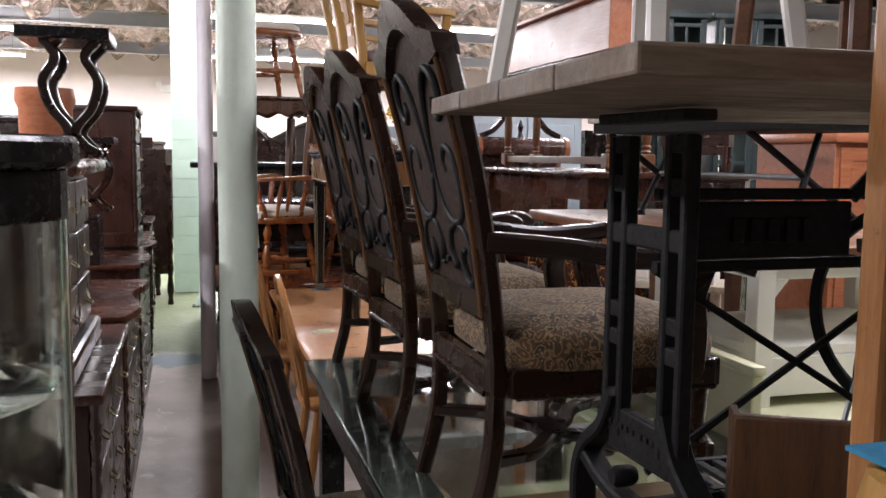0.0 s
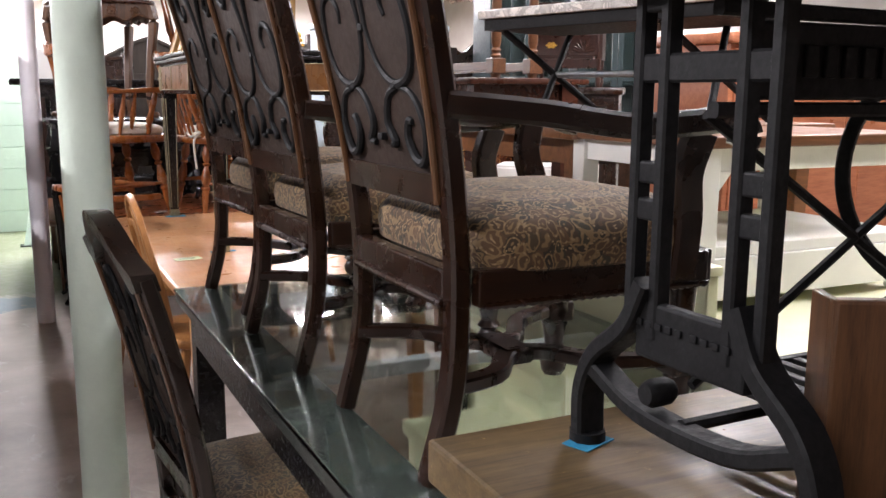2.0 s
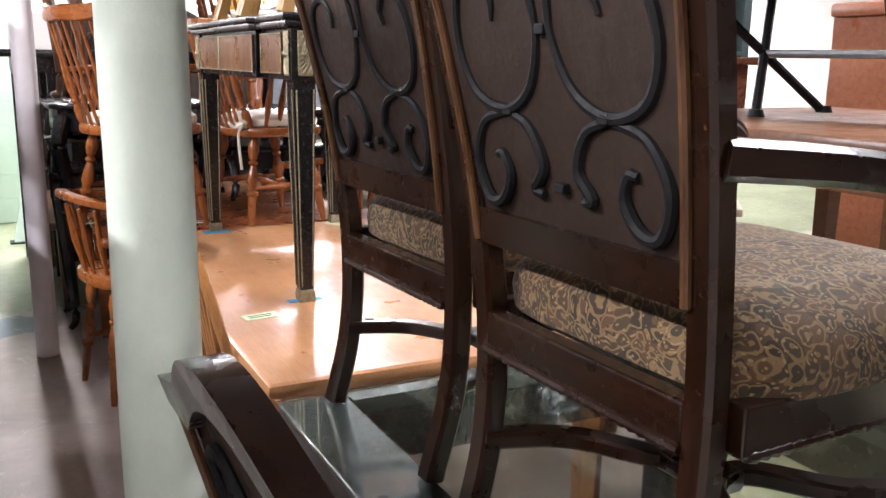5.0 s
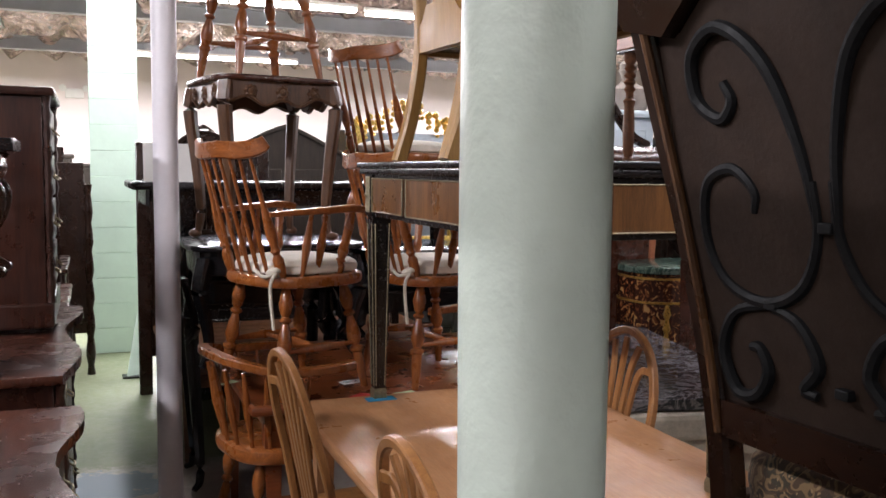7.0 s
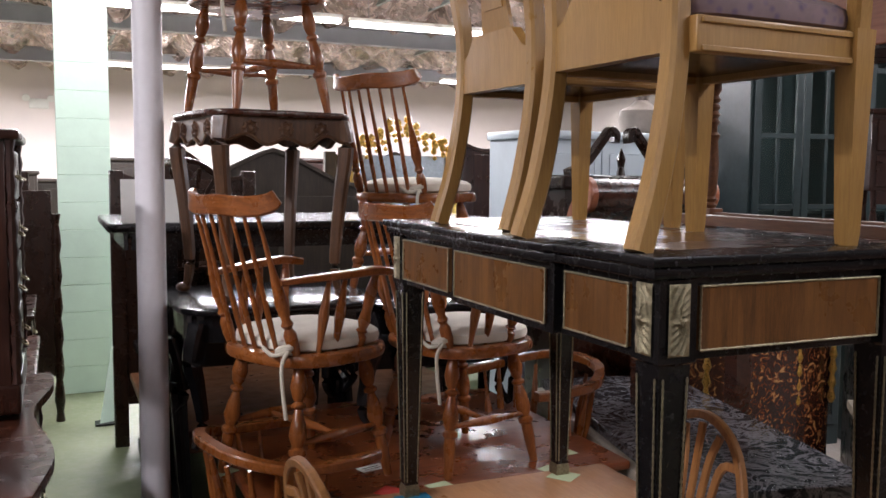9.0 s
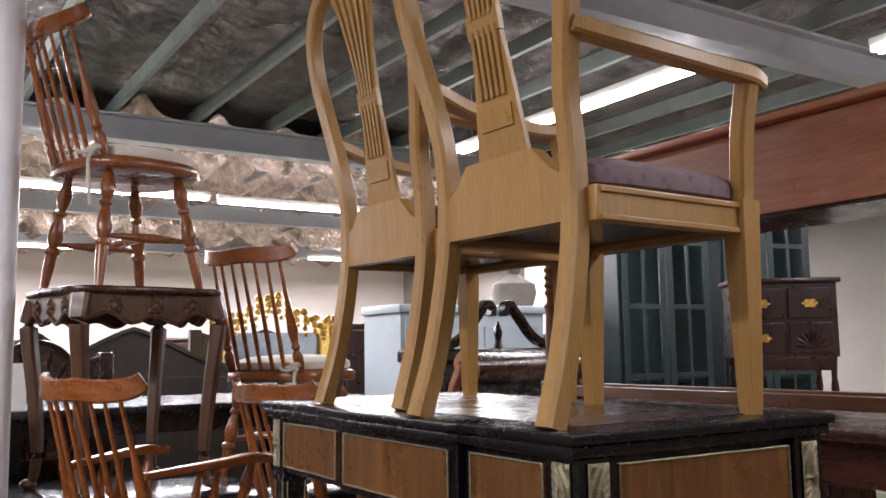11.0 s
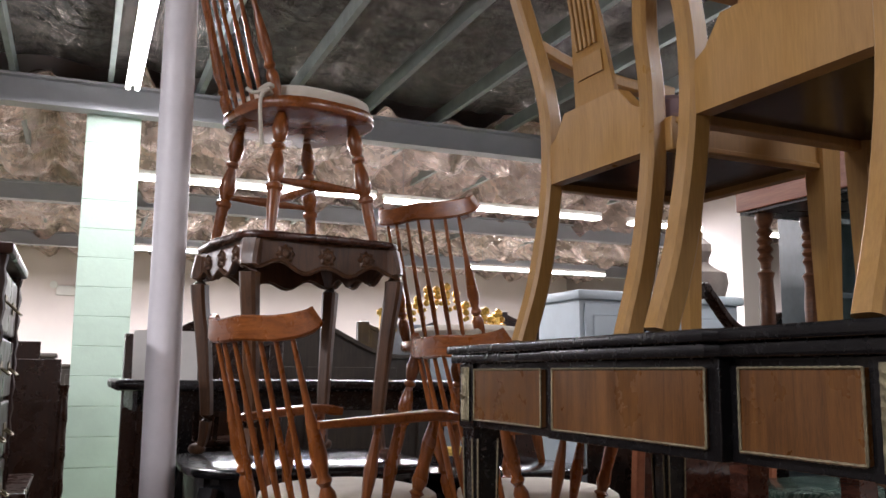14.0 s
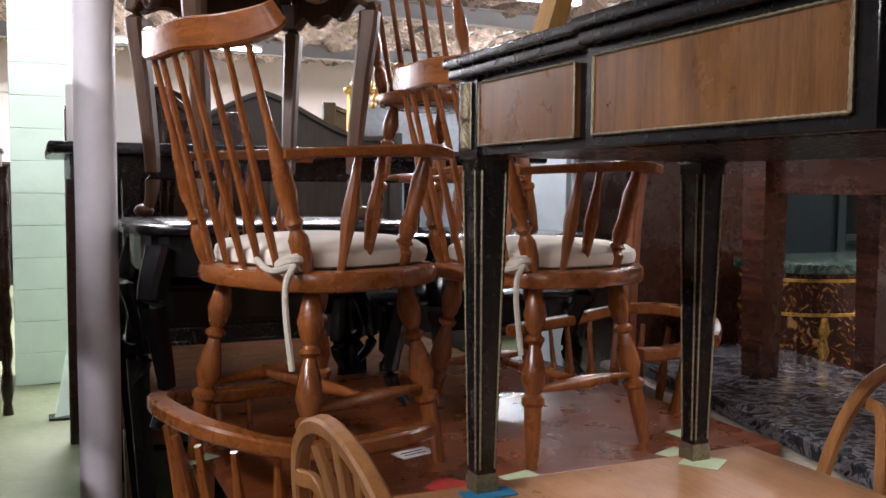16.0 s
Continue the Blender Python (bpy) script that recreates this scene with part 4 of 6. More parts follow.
def writing_desk():
    x0, y0, x1, y1, b, z, ya, yb = 1.085, 3.225, 1.705, 4.465, TAN_Z, DESK_Z, 3.545, 4.03
    t = thing("writing_desk", "ebonised writing desk with rosewood panels and gilt mounts", "desk", pose(0, 0, 0))
    # break-front top: the middle of the long side steps out a little
    out = [(x0, y0), (x1, y0), (x1, y1), (x0, y1), (x0, yb), (x0 - 0.014, yb - 0.015), (x0 - 0.014, ya), (x0, ya - 0.015)]
    part("desktop", slab(bmesh.new(), out, z - 0.018, z, 0.005), EBONY, t)
    part("desktop_edge", slab(bmesh.new(), [(a + (0.008 if a < 1.4 else -0.008), c + (0.008 if c < 3.8 else -0.008)) for a, c in out], z - 0.038, z - 0.018, 0.005), EBONY, t)
    part("writing_surface", B(x0 + 0.09, y0 + 0.09, z - 0.002, x1 - 0.09, y1 - 0.09, z + 0.0015, 0), MAHOG, t, "dull brown leather inset")
    part("frieze_carcass", B(x0 + 0.03, y0 + 0.03, z - 0.175, x1 - 0.03, y1 - 0.03, z - 0.038, 0.002), EBONY, t)
    zl, zh = z - 0.158, z - 0.052

    def panel(a0, a1, ax, at):
        bm = bmesh.new()
        if ax == "x":
            box(bm, at - 0.004, a0, zl, at + 0.01, a1, zh, 0.001)
        else:
            box(bm, a0, at - 0.004, zl, a1, at + 0.01, zh, 0.001)
        p = part("rosewood_panel", bm, ROSEWOOD, t, "cross-banded rosewood panel")
        for e in ((a0, zl, a1, zl), (a0, zh, a1, zh), (a0, zl, a0, zh), (a1, zl, a1, zh)):
            n = max(2, int(math.hypot(e[2] - e[0], e[3] - e[1]) / 0.006))
            prof = [(k / n, 0.0026 if k % 2 else 0.0018) for k in range(n + 1)]
            pa, pb = ((at - 0.005, e[0], e[1]), (at - 0.005, e[2], e[3])) if ax == "x" else ((e[0], at - 0.005, e[1]), (e[2], at - 0.005, e[3]))
            part("gilt_beading", turned(bmesh.new(), pa, pb, prof, 5), BRASS, p)
    panel(y0 + 0.092, ya - 0.028, "x", x0 + 0.024)
    panel(ya + 0.025, yb - 0.04, "x", x0 + 0.012)
    panel(yb + 0.025, y1 - 0.11, "x", x0 + 0.024)
    panel(x0 + 0.11, x1 - 0.11, "y", y0 + 0.024)
    part("drawer_case", B(x0 + 0.012, ya, z - 0.175, x0 + 0.05, yb - 0.015, z - 0.038, 0.002), EBONY, t)
    for ly in (y0 + 0.052, y1 - 0.055):
        for lx in (x0 + 0.062, x1 - 0.062):
            leg = part("leg", rings(bmesh.new(), [[(lx + a * k, ly + c * k, q) for a, c in ((1, 1), (-1, 1), (-1, -1), (1, -1))] for k, q in ((0.019, b + 0.03), (0.031, z - 0.18), (0.037, z - 0.175), (0.037, z - 0.04))]), EBONY, t)
            part("brass_foot", rings(bmesh.new(), [[(lx + a * k, ly + c * k, q) for a, c in ((1, 1), (-1, 1), (-1, -1), (1, -1))] for k, q in ((0.022, b), (0.0225, b + 0.024), (0.019, b + 0.036))]), BRASS, leg)
            for dx, dy in ((-1, 0), (0, -1)):
                for s in (-1, 1):
                    pts = []
                    for k0, q in ((0.021, b + 0.045), (0.0335, z - 0.2)):
                        off = s * k0 * 0.72
                        pts.append((lx + dx * k0 + (off if dx == 0 else 0), ly + dy * k0 + (off if dy == 0 else 0), q))
                    part("gilt_beading", turned(bmesh.new(), pts[0], pts[1], [(k / 90, 0.0026 if k % 2 else 0.0016) for k in range(91)], 5), BRASS, leg)
    for ly in (y0 + 0.052, y1 - 0.055):
        leaf_mount(t, x0 + 0.022, ly, z - 0.105, "x")
    for lx in (x0 + 0.062, x1 - 0.062):
        leaf_mount(t, lx, y0 + 0.012, z - 0.105, "y")
    return t


writing_desk()


def carved_side_table(m):
    t = thing("carved_side_table", "dark carved side table with shaped apron and cabriole legs", "table", m)
    top = superell(0.54, 0.54, 40, 4.5)
    top = [(x * (1 + 0.02 * math.cos(8 * math.atan2(y, x))), y * (1 + 0.02 * math.cos(8 * math.atan2(y, x)))) for x, y in top]
    h = 0.66
    part("tabletop", slab(bmesh.new(), top, h - 0.022, h, 0.008), MAHOG, t)
    for r in range(4):
        rot = Matrix.Rotation(radians(90 * r), 4, "Z")
        n = 24
        ed = [(-0.22 + 0.44 * k / n, h - 0.108 - 0.014 * math.cos(2 * math.pi * 3 * k / n) + 0.02 * abs(2 * k / n - 1)) for k in range(n + 1)]
        out = ed + [(0.22, h - 0.022), (-0.22, h - 0.022)]
        part("apron", prism(bmesh.new(), out, 0.222, 0.24, lambda a, b, q: rot @ Vector((q, a, b))), BROWNOAK, t)
        part("apron_edge", sweep(bmesh.new(), [rot @ Vector((0.242, a, b)) for a, b in ed], 0.007, seg=6), BROWNOAK, t)
        for c in (-0.13, 0.0, 0.13):
            loops = []
            for q, rr in ((0.0, 0.027), (0.004, 0.026), (0.008, 0.02), (0.005, 0.013), (0.01, 0.009), (0.012, 0.003)):
                loops.append([rot @ Vector((0.239 + q, c + rr * (1 + 0.14 * math.cos(8 * a)) * math.cos(a), h - 0.062 + rr * (1 + 0.14 * math.cos(8 * a)) * math.sin(a))) for a in [2 * math.pi * k / 32 for k in range(32)]])
            bm = rings(bmesh.new(), loops)
            part("rosette", bm, BROWNOAK, t)
        rot2 = Matrix.Rotation(radians(90 * r + 45), 4, "Z")
        leg = smooth_path([(0.31, 0, h - 0.03), (0.328, 0, h - 0.12), (0.305, 0, h - 0.3), (0.285, 0, 0.15), (0.292, 0, 0.05), (0.31, 0, 0.015)], 6)
        p = part("leg", sweep(bmesh.new(), [rot2 @ v for v in leg], 0.05, 0.05, taper=lambda q: 1.15 - 0.75 * q if q < 0.85 else 0.5), BROWNOAK, t)
        bm = bmesh.new()
        bmesh.ops.create_icosphere(bm, subdivisions=2, radius=0.024, matrix=rot2 @ Matrix.Translation((0.312, 0, 0.02)) @ Matrix.Diagonal((1.2, 1, 0.82, 1)))
        part("foot", bm, BROWNOAK, p)
    return t


carved_side_table(pose(0.93, 5.36, 1.17, 0, 0, 10))


def cabriole_table(name, label, m, w, d, h, mat, top=None):
    t = thing(name, label, "table", m)
    part("tabletop", slab(bmesh.new(), superell(w, d, 36, 5), h - 0.025, h, 0.008), top or mat, t)
    part("apron", slab(bmesh.new(), superell(w - 0.06, d - 0.06, 36, 5), h - 0.12, h - 0.025, 0.004), mat, t)
    for sx in (1, -1):
        for sy in (1, -1):
            c = Vector((sx * (d / 2 - 0.07), sy * (w / 2 - 0.07), 0))
            o = Vector((sx, sy, 0)).normalized()
            leg = smooth_path([c + Vector((0, 0, h - 0.06)), c + o * 0.04 + Vector((0, 0, h - 0.17)), c + o * 0.015 + Vector((0, 0, h * 0.45)), c - o * 0.01 + Vector((0, 0, 0.08)), c + o * 0.035 + Vector((0, 0, 0.012))], 6)
            part("leg", sweep(bmesh.new(), leg, 0.055, 0.055, taper=lambda q: 1.2 - 0.8 * q), mat, t)
    return t


cabriole_table("side_table", "glossy black lacquered side table with curved legs", pose(0.96, 5.36, RED_Z), 0.62, 0.72, 0.485, BLACK)
cabriole_table("side_table", "black lacquered side table holding a stacked chair", pose(1.63, 5.47, RED_Z, 0, 0, 6), 0.6, 0.6, 0.44, BLACK)


# ---- treadle stand ----
def treadle():
    t = thing("treadle_table", "plank-topped table on a black cast iron treadle base", "table", pose(0.01, -0.067, BLOCK_Z - 0.927 * 1.055) @ Matrix.Diagonal((1, 1, 1.055, 1)))
    m = pose(1.37, 0.51, 1.578, 0, 0, -3)
    for k in range(4):
        part("plank", box(bmesh.new(), -0.55, -0.42 + 0.211 * k, -0.028, 0.55, -0.42 + 0.211 * k + 0.207, 0, 0.004, m), OLDOAK, t)

    def slot_post(bm, f, y):
        w, h0, h1 = 0.058, 0.16, 0.585
        for s in (-1, 1):
            sweep(bm, [f @ Vector((0, y + s * 0.021, h0)), f @ Vector((0, y + s * 0.021, h1))], 0.016, 0.022, up=(1, 0, 0))
        for q in (0.17, 0.3, 0.34, 0.52, 0.575):
            box(bm, -0.008, y - w / 2, q - 0.012, 0.008, y + w / 2, q + 0.012, 0.003, f)

    def side(cx, cy, rz):
        f = pose(cx, cy, 0.927, 0, 0, rz)
        bm = bmesh.new()
        h = 0.61
        for s in (-1, 1):
            slot_post(bm, f, s * 0.078)
            sweep(bm, [f @ p for p in smooth_path([(0, s * 0.07, 0.22), (0, s * 0.1, 0.165), (0, s * 0.155, 0.12), (0, s * 0.18, 0.07), (0, s * 0.18, 0.008)], 5)], 0.022, 0.042, up=(1, 0, 0))
            sweep(bm, [f @ Vector((0, s * 0.18, 0.014)), f @ Vector((0, s * 0.18, 0))], 0.024)
            for k in range(5):
                box(bm, -0.012, s * (0.012 + 0.016 * k) - 0.005, 0.172, -0.0085, s * (0.012 + 0.016 * k) + 0.005, 0.18, 0.001, f)
        sweep(bm, [f @ Vector((0, -0.115, h)), f @ Vector((0, 0.115, h))], 0.05, 0.014)
        sweep(bm, [f @ p for p in smooth_path([(0, -0.16, 0.1), (0, -0.07, 0.07), (0, 0.07, 0.07), (0, 0.16, 0.1)], 5)], 0.02, 0.036, up=(1, 0, 0))
        box(bm, -0.009, -0.085, 0.135, 0.009, 0.085, 0.2, 0.004, f)
        turned(bm, f @ Vector((-0.02, 0.05, 0.1)), f @ Vector((0.02, 0.05, 0.1)), [(0, 0.012), (0.2, 0.016), (0.8, 0.016), (1, 0.012)], 12)
        sweep(bm, [f @ Vector((0, -0.1, 0.45)), f @ Vector((0, 0.1, 0.45))], 0.016, 0.03)
        return part("side_frame", bm, IRON, t, "pierced cast iron side frame")
    side(1.06, 0.56, 2)
    side(1.62, 0.58, 2)
    part("name_plate", B(1.12, 0.555, 1.345, 1.4, 0.567, 1.425, 0.004), IRON, t, "cast iron cross plate with worn raised lettering")
    for k in range(5):
        part("raised_letter", B(1.19 + 0.03 * k, 0.549, 1.368, 1.209 + 0.03 * k, 0.556, 1.402, 0.002), IRON, t)
    for z in (1.435, 1.335):
        part("cross_bar", sweep(bmesh.new(), [(1.07, 0.56, z), (1.62, 0.58, z)], 0.016, 0.016), IRON, t)
    part("bracket_ring", sweep(bmesh.new(), smooth_path([(1.4, 0.56, 1.43), (1.47, 0.54, 1.5), (1.56, 0.53, 1.52), (1.6, 0.55, 1.45), (1.58, 0.55, 1.38), (1.5, 0.55, 1.37), (1.42, 0.56, 1.36)], 5), 0.014, 0.02), IRON, t)
    c = Vector((1.555, 0.6, 1.25))
    bm = bmesh.new()
    e1, e2, u = Vector((-0.35, 0.94, 0)).normalized(), Vector((0, 0, 1)), Vector((0.94, 0.35, 0))
    sweep(bm, [c + e1 * 0.16 * math.cos(a) + e2 * 0.16 * math.sin(a) for a in [2 * math.pi * k / 48 for k in range(48)]], 0.02, 0.014, up=u, closed=True)
    for k in range(4):
        a = math.pi * k / 2 + 0.5
        sweep(bm, smooth_path([c, c + (e1 * math.cos(a + 0.3) + e2 * math.sin(a + 0.3)) * 0.09, c + (e1 * math.cos(a) + e2 * math.sin(a)) * 0.158], 4), 0.009)
    part("flywheel", bm, IRON, t)
    part("pitman_rod", sweep(bmesh.new(), [c + Vector((-0.03, 0.03, 0)), Vector((1.42, 0.6, 1.0))], 0.005, seg=6), STEEL, t)
    for k in range(9):
        part("treadle_bar", B(1.2 + 0.032 * k, 0.44, 1.0, 1.216 + 0.032 * k, 0.7, 1.008, 0.002), IRON, t)
    for y in (0.44, 0.57, 0.69):
        part("treadle_rail", B(1.19, y, 0.996, 1.49, y + 0.014, 1.0095, 0.002), IRON, t)
    part("axle", sweep(bmesh.new(), [(1.06, 0.57, 1.0), (1.62, 0.58, 1.0)], 0.008, seg=8), IRON, t)
    for a, b in (((1.08, 0.58, 1.04), (1.6, 0.6, 1.33)), ((1.08, 0.58, 1.33), (1.6, 0.6, 1.04))):
        part("brace", sweep(bmesh.new(), [a, b], 0.006, seg=6), IRON, t)
    return t


treadle()
blk = thing("oak_drawer", "worn brown oak drawer box standing on end", "drawer", pose(1.13, 0.36, BLOCK_Z, 0, 0, -28))
part("front", B(0.0, 0.0, 0, 0.26, 0.02, 0.248, 0.004), BROWNOAK, blk)
for s in (0.0, 0.245):
    part("side", B(s + 0.002, 0.02, 0.002, s + 0.013, 0.07, 0.245, 0.002), BROWNOAK, blk)


def price_tag(x, y, z, w, d, rz, mat, label, lines=True):
    t = thing("price_tag", label, "paper tag", pose(x, y, z, 0, 0, rz), "paper tags")
    part("sheet", B(-w / 2, -d / 2, 0, w / 2, d / 2, 0.0012, 0), mat, t)
    if lines:
        for k in (-0.2, 0.1):
            part("writing", B(-w * 0.35, d * k, 0.0012, w * 0.3, d * k + 0.004, 0.0016, 0), EBONY, t)
    return t


price_tag(1.06, 0.665, BLOCK_Z + 0.001, 0.06, 0.04, 20, TAPEB, "blue tape under an iron foot", False)
price_tag(1.147, 3.28, TAN_Z + 0.001, 0.1, 0.03, 0, TAPEB, "blue tape under a desk leg", False)
price_tag(1.147, 4.385, TAN_Z + 0.001, 0.1, 0.05, 0, TAPEB, "blue tape under a desk leg", False)
price_tag(0.99, 3.17, TAN_Z + 0.001, 0.1, 0.05, 8, TAPEG, "pale handwritten paper tag on a table")
price_tag(1.64, 4.38, TAN_Z + 0.001, 0.08, 0.08, 35, TAPEG, "pale green paper tag under a desk leg", False)
for tx, ty, tr in ((1.275, 4.49, 12), (1.665, 4.5, 20), (0.705, 4.86, 30), (1.79, 4.62, 5)):
    price_tag(tx, ty, RED_Z + 0.001, 0.075, 0.05, tr, TAPEG, "pale paper tag under a chair foot", False)
price_tag(1.14, 4.72, RED_Z + 0.001, 0.09, 0.05, 15, PAPER, "white printed paper tag on a red table")
price_tag(1.12, 4.5, RED_Z + 0.001, 0.07, 0.07, 40, TAPER, "red paper tag on a table", False)


# ---- left of the aisle ----
def drawer_front(parent, x, y0, y1, z0, z1, mat, knobs=2, pull=BRASS):
    d = part("drawer", B(x - 0.004, y0, z0, x + 0.014, y1, z1, 0.006), mat, parent)
    for k in range(knobs):
        yy = y0 + (y1 - y0) * ((k + 0.5) / knobs if knobs > 1 else 0.5)
        zz = (z0 + z1) / 2
        bm = bmesh.new()
        box(bm, x + 0.014, yy - 0.035, zz - 0.018, x + 0.017, yy + 0.035, zz + 0.018, 0.002)
        sweep(bm, smooth_path([(x + 0.017, yy - 0.028, zz), (x + 0.034, yy - 0.022, zz - 0.014), (x + 0.036, yy + 0.022, zz - 0.014), (x + 0.017, yy + 0.028, zz)], 4), 0.0035, seg=6)
        part("handle", bm, pull, d)
    return d


def chest(label, x1, y0, y1, h, rows, mat, depth=0.5, z=0.0, top=None, serp=False, cols=1, name="chest_of_drawers"):
    """A case of drawers whose front faces the aisle at x = x1."""
    t = thing(name, label, "chest", pose(0, 0, z))
    part("carcass", B(x1 - depth, y0, 0.06, x1 - 0.012, y1, h - 0.03, 0.004), mat, t)
    part("plinth", B(x1 - depth, y0 - 0.01, 0, x1 + 0.012, y1 + 0.01, 0.09, 0.01), mat, t)
    if serp:
        n = 48
        edge = [(x1 + 0.03 + 0.03 * math.sin(2 * math.pi * 1.5 * k / n - 0.6), y0 - 0.02 + (y1 - y0 + 0.04) * k / n) for k in range(n + 1)]
        part("top", slab(bmesh.new(), [(x1 - depth, y0 - 0.02)] + edge + [(x1 - depth, y1 + 0.02)], h - 0.03, h, 0.008), top or mat, t)
    else:
        part("top", B(x1 - depth, y0 - 0.02, h - 0.03, x1 + 0.03, y1 + 0.02, h, 0.009), top or mat, t)
    zz = 0.11
    dz = (h - 0.05 - zz) / rows
    for r in range(rows):
        for c in range(cols):
            w = (y1 - y0 - 0.04) / cols
            drawer_front(t, x1 - 0.008, y0 + 0.02 + c * w + 0.006, y0 + 0.02 + (c + 1) * w - 0.006, zz + r * dz + 0.006, zz + (r + 1) * dz - 0.006, mat, 2)
    for y in (y0 + 0.008, y1 - 0.008):
        part("corner_column", turned(bmesh.new(), (x1 + 0.002, y, 0.09), (x1 + 0.002, y, h - 0.03), [(k / 22, 0.011 if k % 2 else 0.017) for k in range(23)], 8), mat, t)
    return t


def curio():
    t = thing("curio_cabinet", "black curved-glass curio cabinet with glass shelves", "cabinet", pose(0.02, 0.95, 0) @ Matrix.Diagonal((1, 1, 0.972, 1)))
    half = [(-0.3, -0.36)] + [(-0.02 + 0.245 * math.sin(math.pi * k / 16), -0.36 + 0.72 * k / 16) for k in range(17)] + [(-0.3, 0.36)]
    z0, z1 = 0.12, 1.4
    part("base", slab(bmesh.new(), half, 0, z0, 0.01), EBONY, t)
    part("crown", slab(bmesh.new(), half, z1, z1 + 0.085, 0.004), EBONY, t)
    part("cornice", slab(bmesh.new(), [(x + (0.02 if x > 0 else 0), y * 1.03) for x, y in half], z1 + 0.085, z1 + 0.14, 0.012), EBONY, t)
    part("back", B(-0.3, -0.35, z0, -0.28, 0.35, z1, 0), EBONY, t)
    for k in (0, 16):
        x, y = half[k + 1]
        part("upright", B(x - 0.02, y - 0.018, z0, x + 0.018, y + 0.018, z1, 0.003), EBONY, t)
    bm = bmesh.new()
    arc = half[2:17]
    rings(bm, [[(x, y, z0) for x, y in arc] + [(x - 0.006, y, z0) for x, y in arc[::-1]], [(x, y, z1) for x, y in arc] + [(x - 0.006, y, z1) for x, y in arc[::-1]]])
    part("bowed_pane", bm, GLASS, t).visible_shadow = False
    for z in (0.5, 0.85, 1.1):
        part("shelf", slab(bmesh.new(), [(x * 0.93 - 0.01, y * 0.93) for x, y in half], z, z + 0.007, 0.002), GLASS, t, "clear glass shelf").visible_shadow = False
    return t


curio()
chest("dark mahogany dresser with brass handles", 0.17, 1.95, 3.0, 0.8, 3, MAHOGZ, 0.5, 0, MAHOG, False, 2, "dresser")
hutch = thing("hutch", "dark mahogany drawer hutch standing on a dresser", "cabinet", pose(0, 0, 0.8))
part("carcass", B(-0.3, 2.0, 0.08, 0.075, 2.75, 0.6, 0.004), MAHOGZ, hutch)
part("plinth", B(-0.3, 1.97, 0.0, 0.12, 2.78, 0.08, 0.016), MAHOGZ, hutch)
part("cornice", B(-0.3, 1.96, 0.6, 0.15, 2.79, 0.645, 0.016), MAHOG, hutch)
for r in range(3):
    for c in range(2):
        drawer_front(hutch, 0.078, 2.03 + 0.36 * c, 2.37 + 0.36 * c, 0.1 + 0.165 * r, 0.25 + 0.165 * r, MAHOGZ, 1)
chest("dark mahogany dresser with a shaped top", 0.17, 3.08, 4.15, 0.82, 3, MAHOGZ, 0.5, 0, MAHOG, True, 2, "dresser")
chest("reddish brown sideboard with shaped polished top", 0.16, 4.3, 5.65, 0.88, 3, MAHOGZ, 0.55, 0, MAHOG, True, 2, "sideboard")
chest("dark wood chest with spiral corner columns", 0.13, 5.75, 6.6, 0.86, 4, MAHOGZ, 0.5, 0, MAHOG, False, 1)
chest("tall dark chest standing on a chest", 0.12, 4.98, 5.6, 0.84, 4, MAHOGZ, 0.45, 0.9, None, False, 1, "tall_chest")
chest("dark chest in a row along the aisle", 0.1, 7.0, 7.8, 0.9, 3, DARK, 0.5)
box_ = thing("black_box", "black lidded box on a sideboard", "box", pose(-0.16, 4.4, 0.88))
part("body", B(-0.2, -0.12, 0, 0.14, 0.12, 0.24, 0.004), EBONY, box_)
part("lid", B(-0.205, -0.125, 0.24, 0.145, 0.125, 0.26, 0.004), EBONY, box_)


def lyre_base(m):
    """An upturned trestle: a top board on lyre-shaped cut legs."""
    t = thing("trestle_table", "dark lyre-legged trestle table stacked on a hutch", "table", m)
    part("tabletop", B(-0.17, -0.19, 0.5, 0.17, 0.19, 0.55, 0.006), EBONY, t)
    for s in (-0.13, 0.13):
        for e in (1, -1):
            path = smooth_path([(0.02 + 0.1 * e, s, 0.5), (0.02 + 0.055 * e, s, 0.43), (0.02 + 0.1 * e, s, 0.33), (0.02 + 0.075 * e, s, 0.22), (0.02 + 0.02 * e, s, 0.14), (0.02 + 0.01 * e, s, 0.08)], 6)
            part("lyre_arm", sweep(bmesh.new(), path, 0.035, 0.05, up=(0, 1, 0)), DARK, t)
        foot = smooth_path([(-0.13, s, 0.03), (-0.07, s, 0.05), (0.02, s, 0.1), (0.07, s, 0.055), (0.11, s, 0.028)], 6)
        part("foot", sweep(bmesh.new(), foot, 0.035, 0.05, up=(0, 1, 0)), DARK, t)
        for q in (-0.13, 0.11):
            part("foot_scroll", turned(bmesh.new(), (q, s - 0.02, 0.026), (q, s + 0.02, 0.026), [(0, 0.018), (0.5, 0.024), (1, 0.018)], 16), DARK, t)
    return t


lyre = lyre_base(pose(0.07, 2.5, 1.445))
lyre.scale = (0.8, 0.8, 0.74)
lyre = lyre_base(pose(-0.08, 4.55, 1.14))
lyre.scale = (0.8, 0.8, 0.74)
drum = thing("barrel_stand", "glossy brown fluted wooden barrel stand", "stand", pose(-0.16, 3.6, 0.82))
part("body", turned(bmesh.new(), (0, 0, 0), (0, 0, 0.92), [(0, 0.12), (0.04, 0.125), (0.08, 0.11), (0.9, 0.11), (0.94, 0.125), (1, 0.12)], 24), CHERRY, drum)

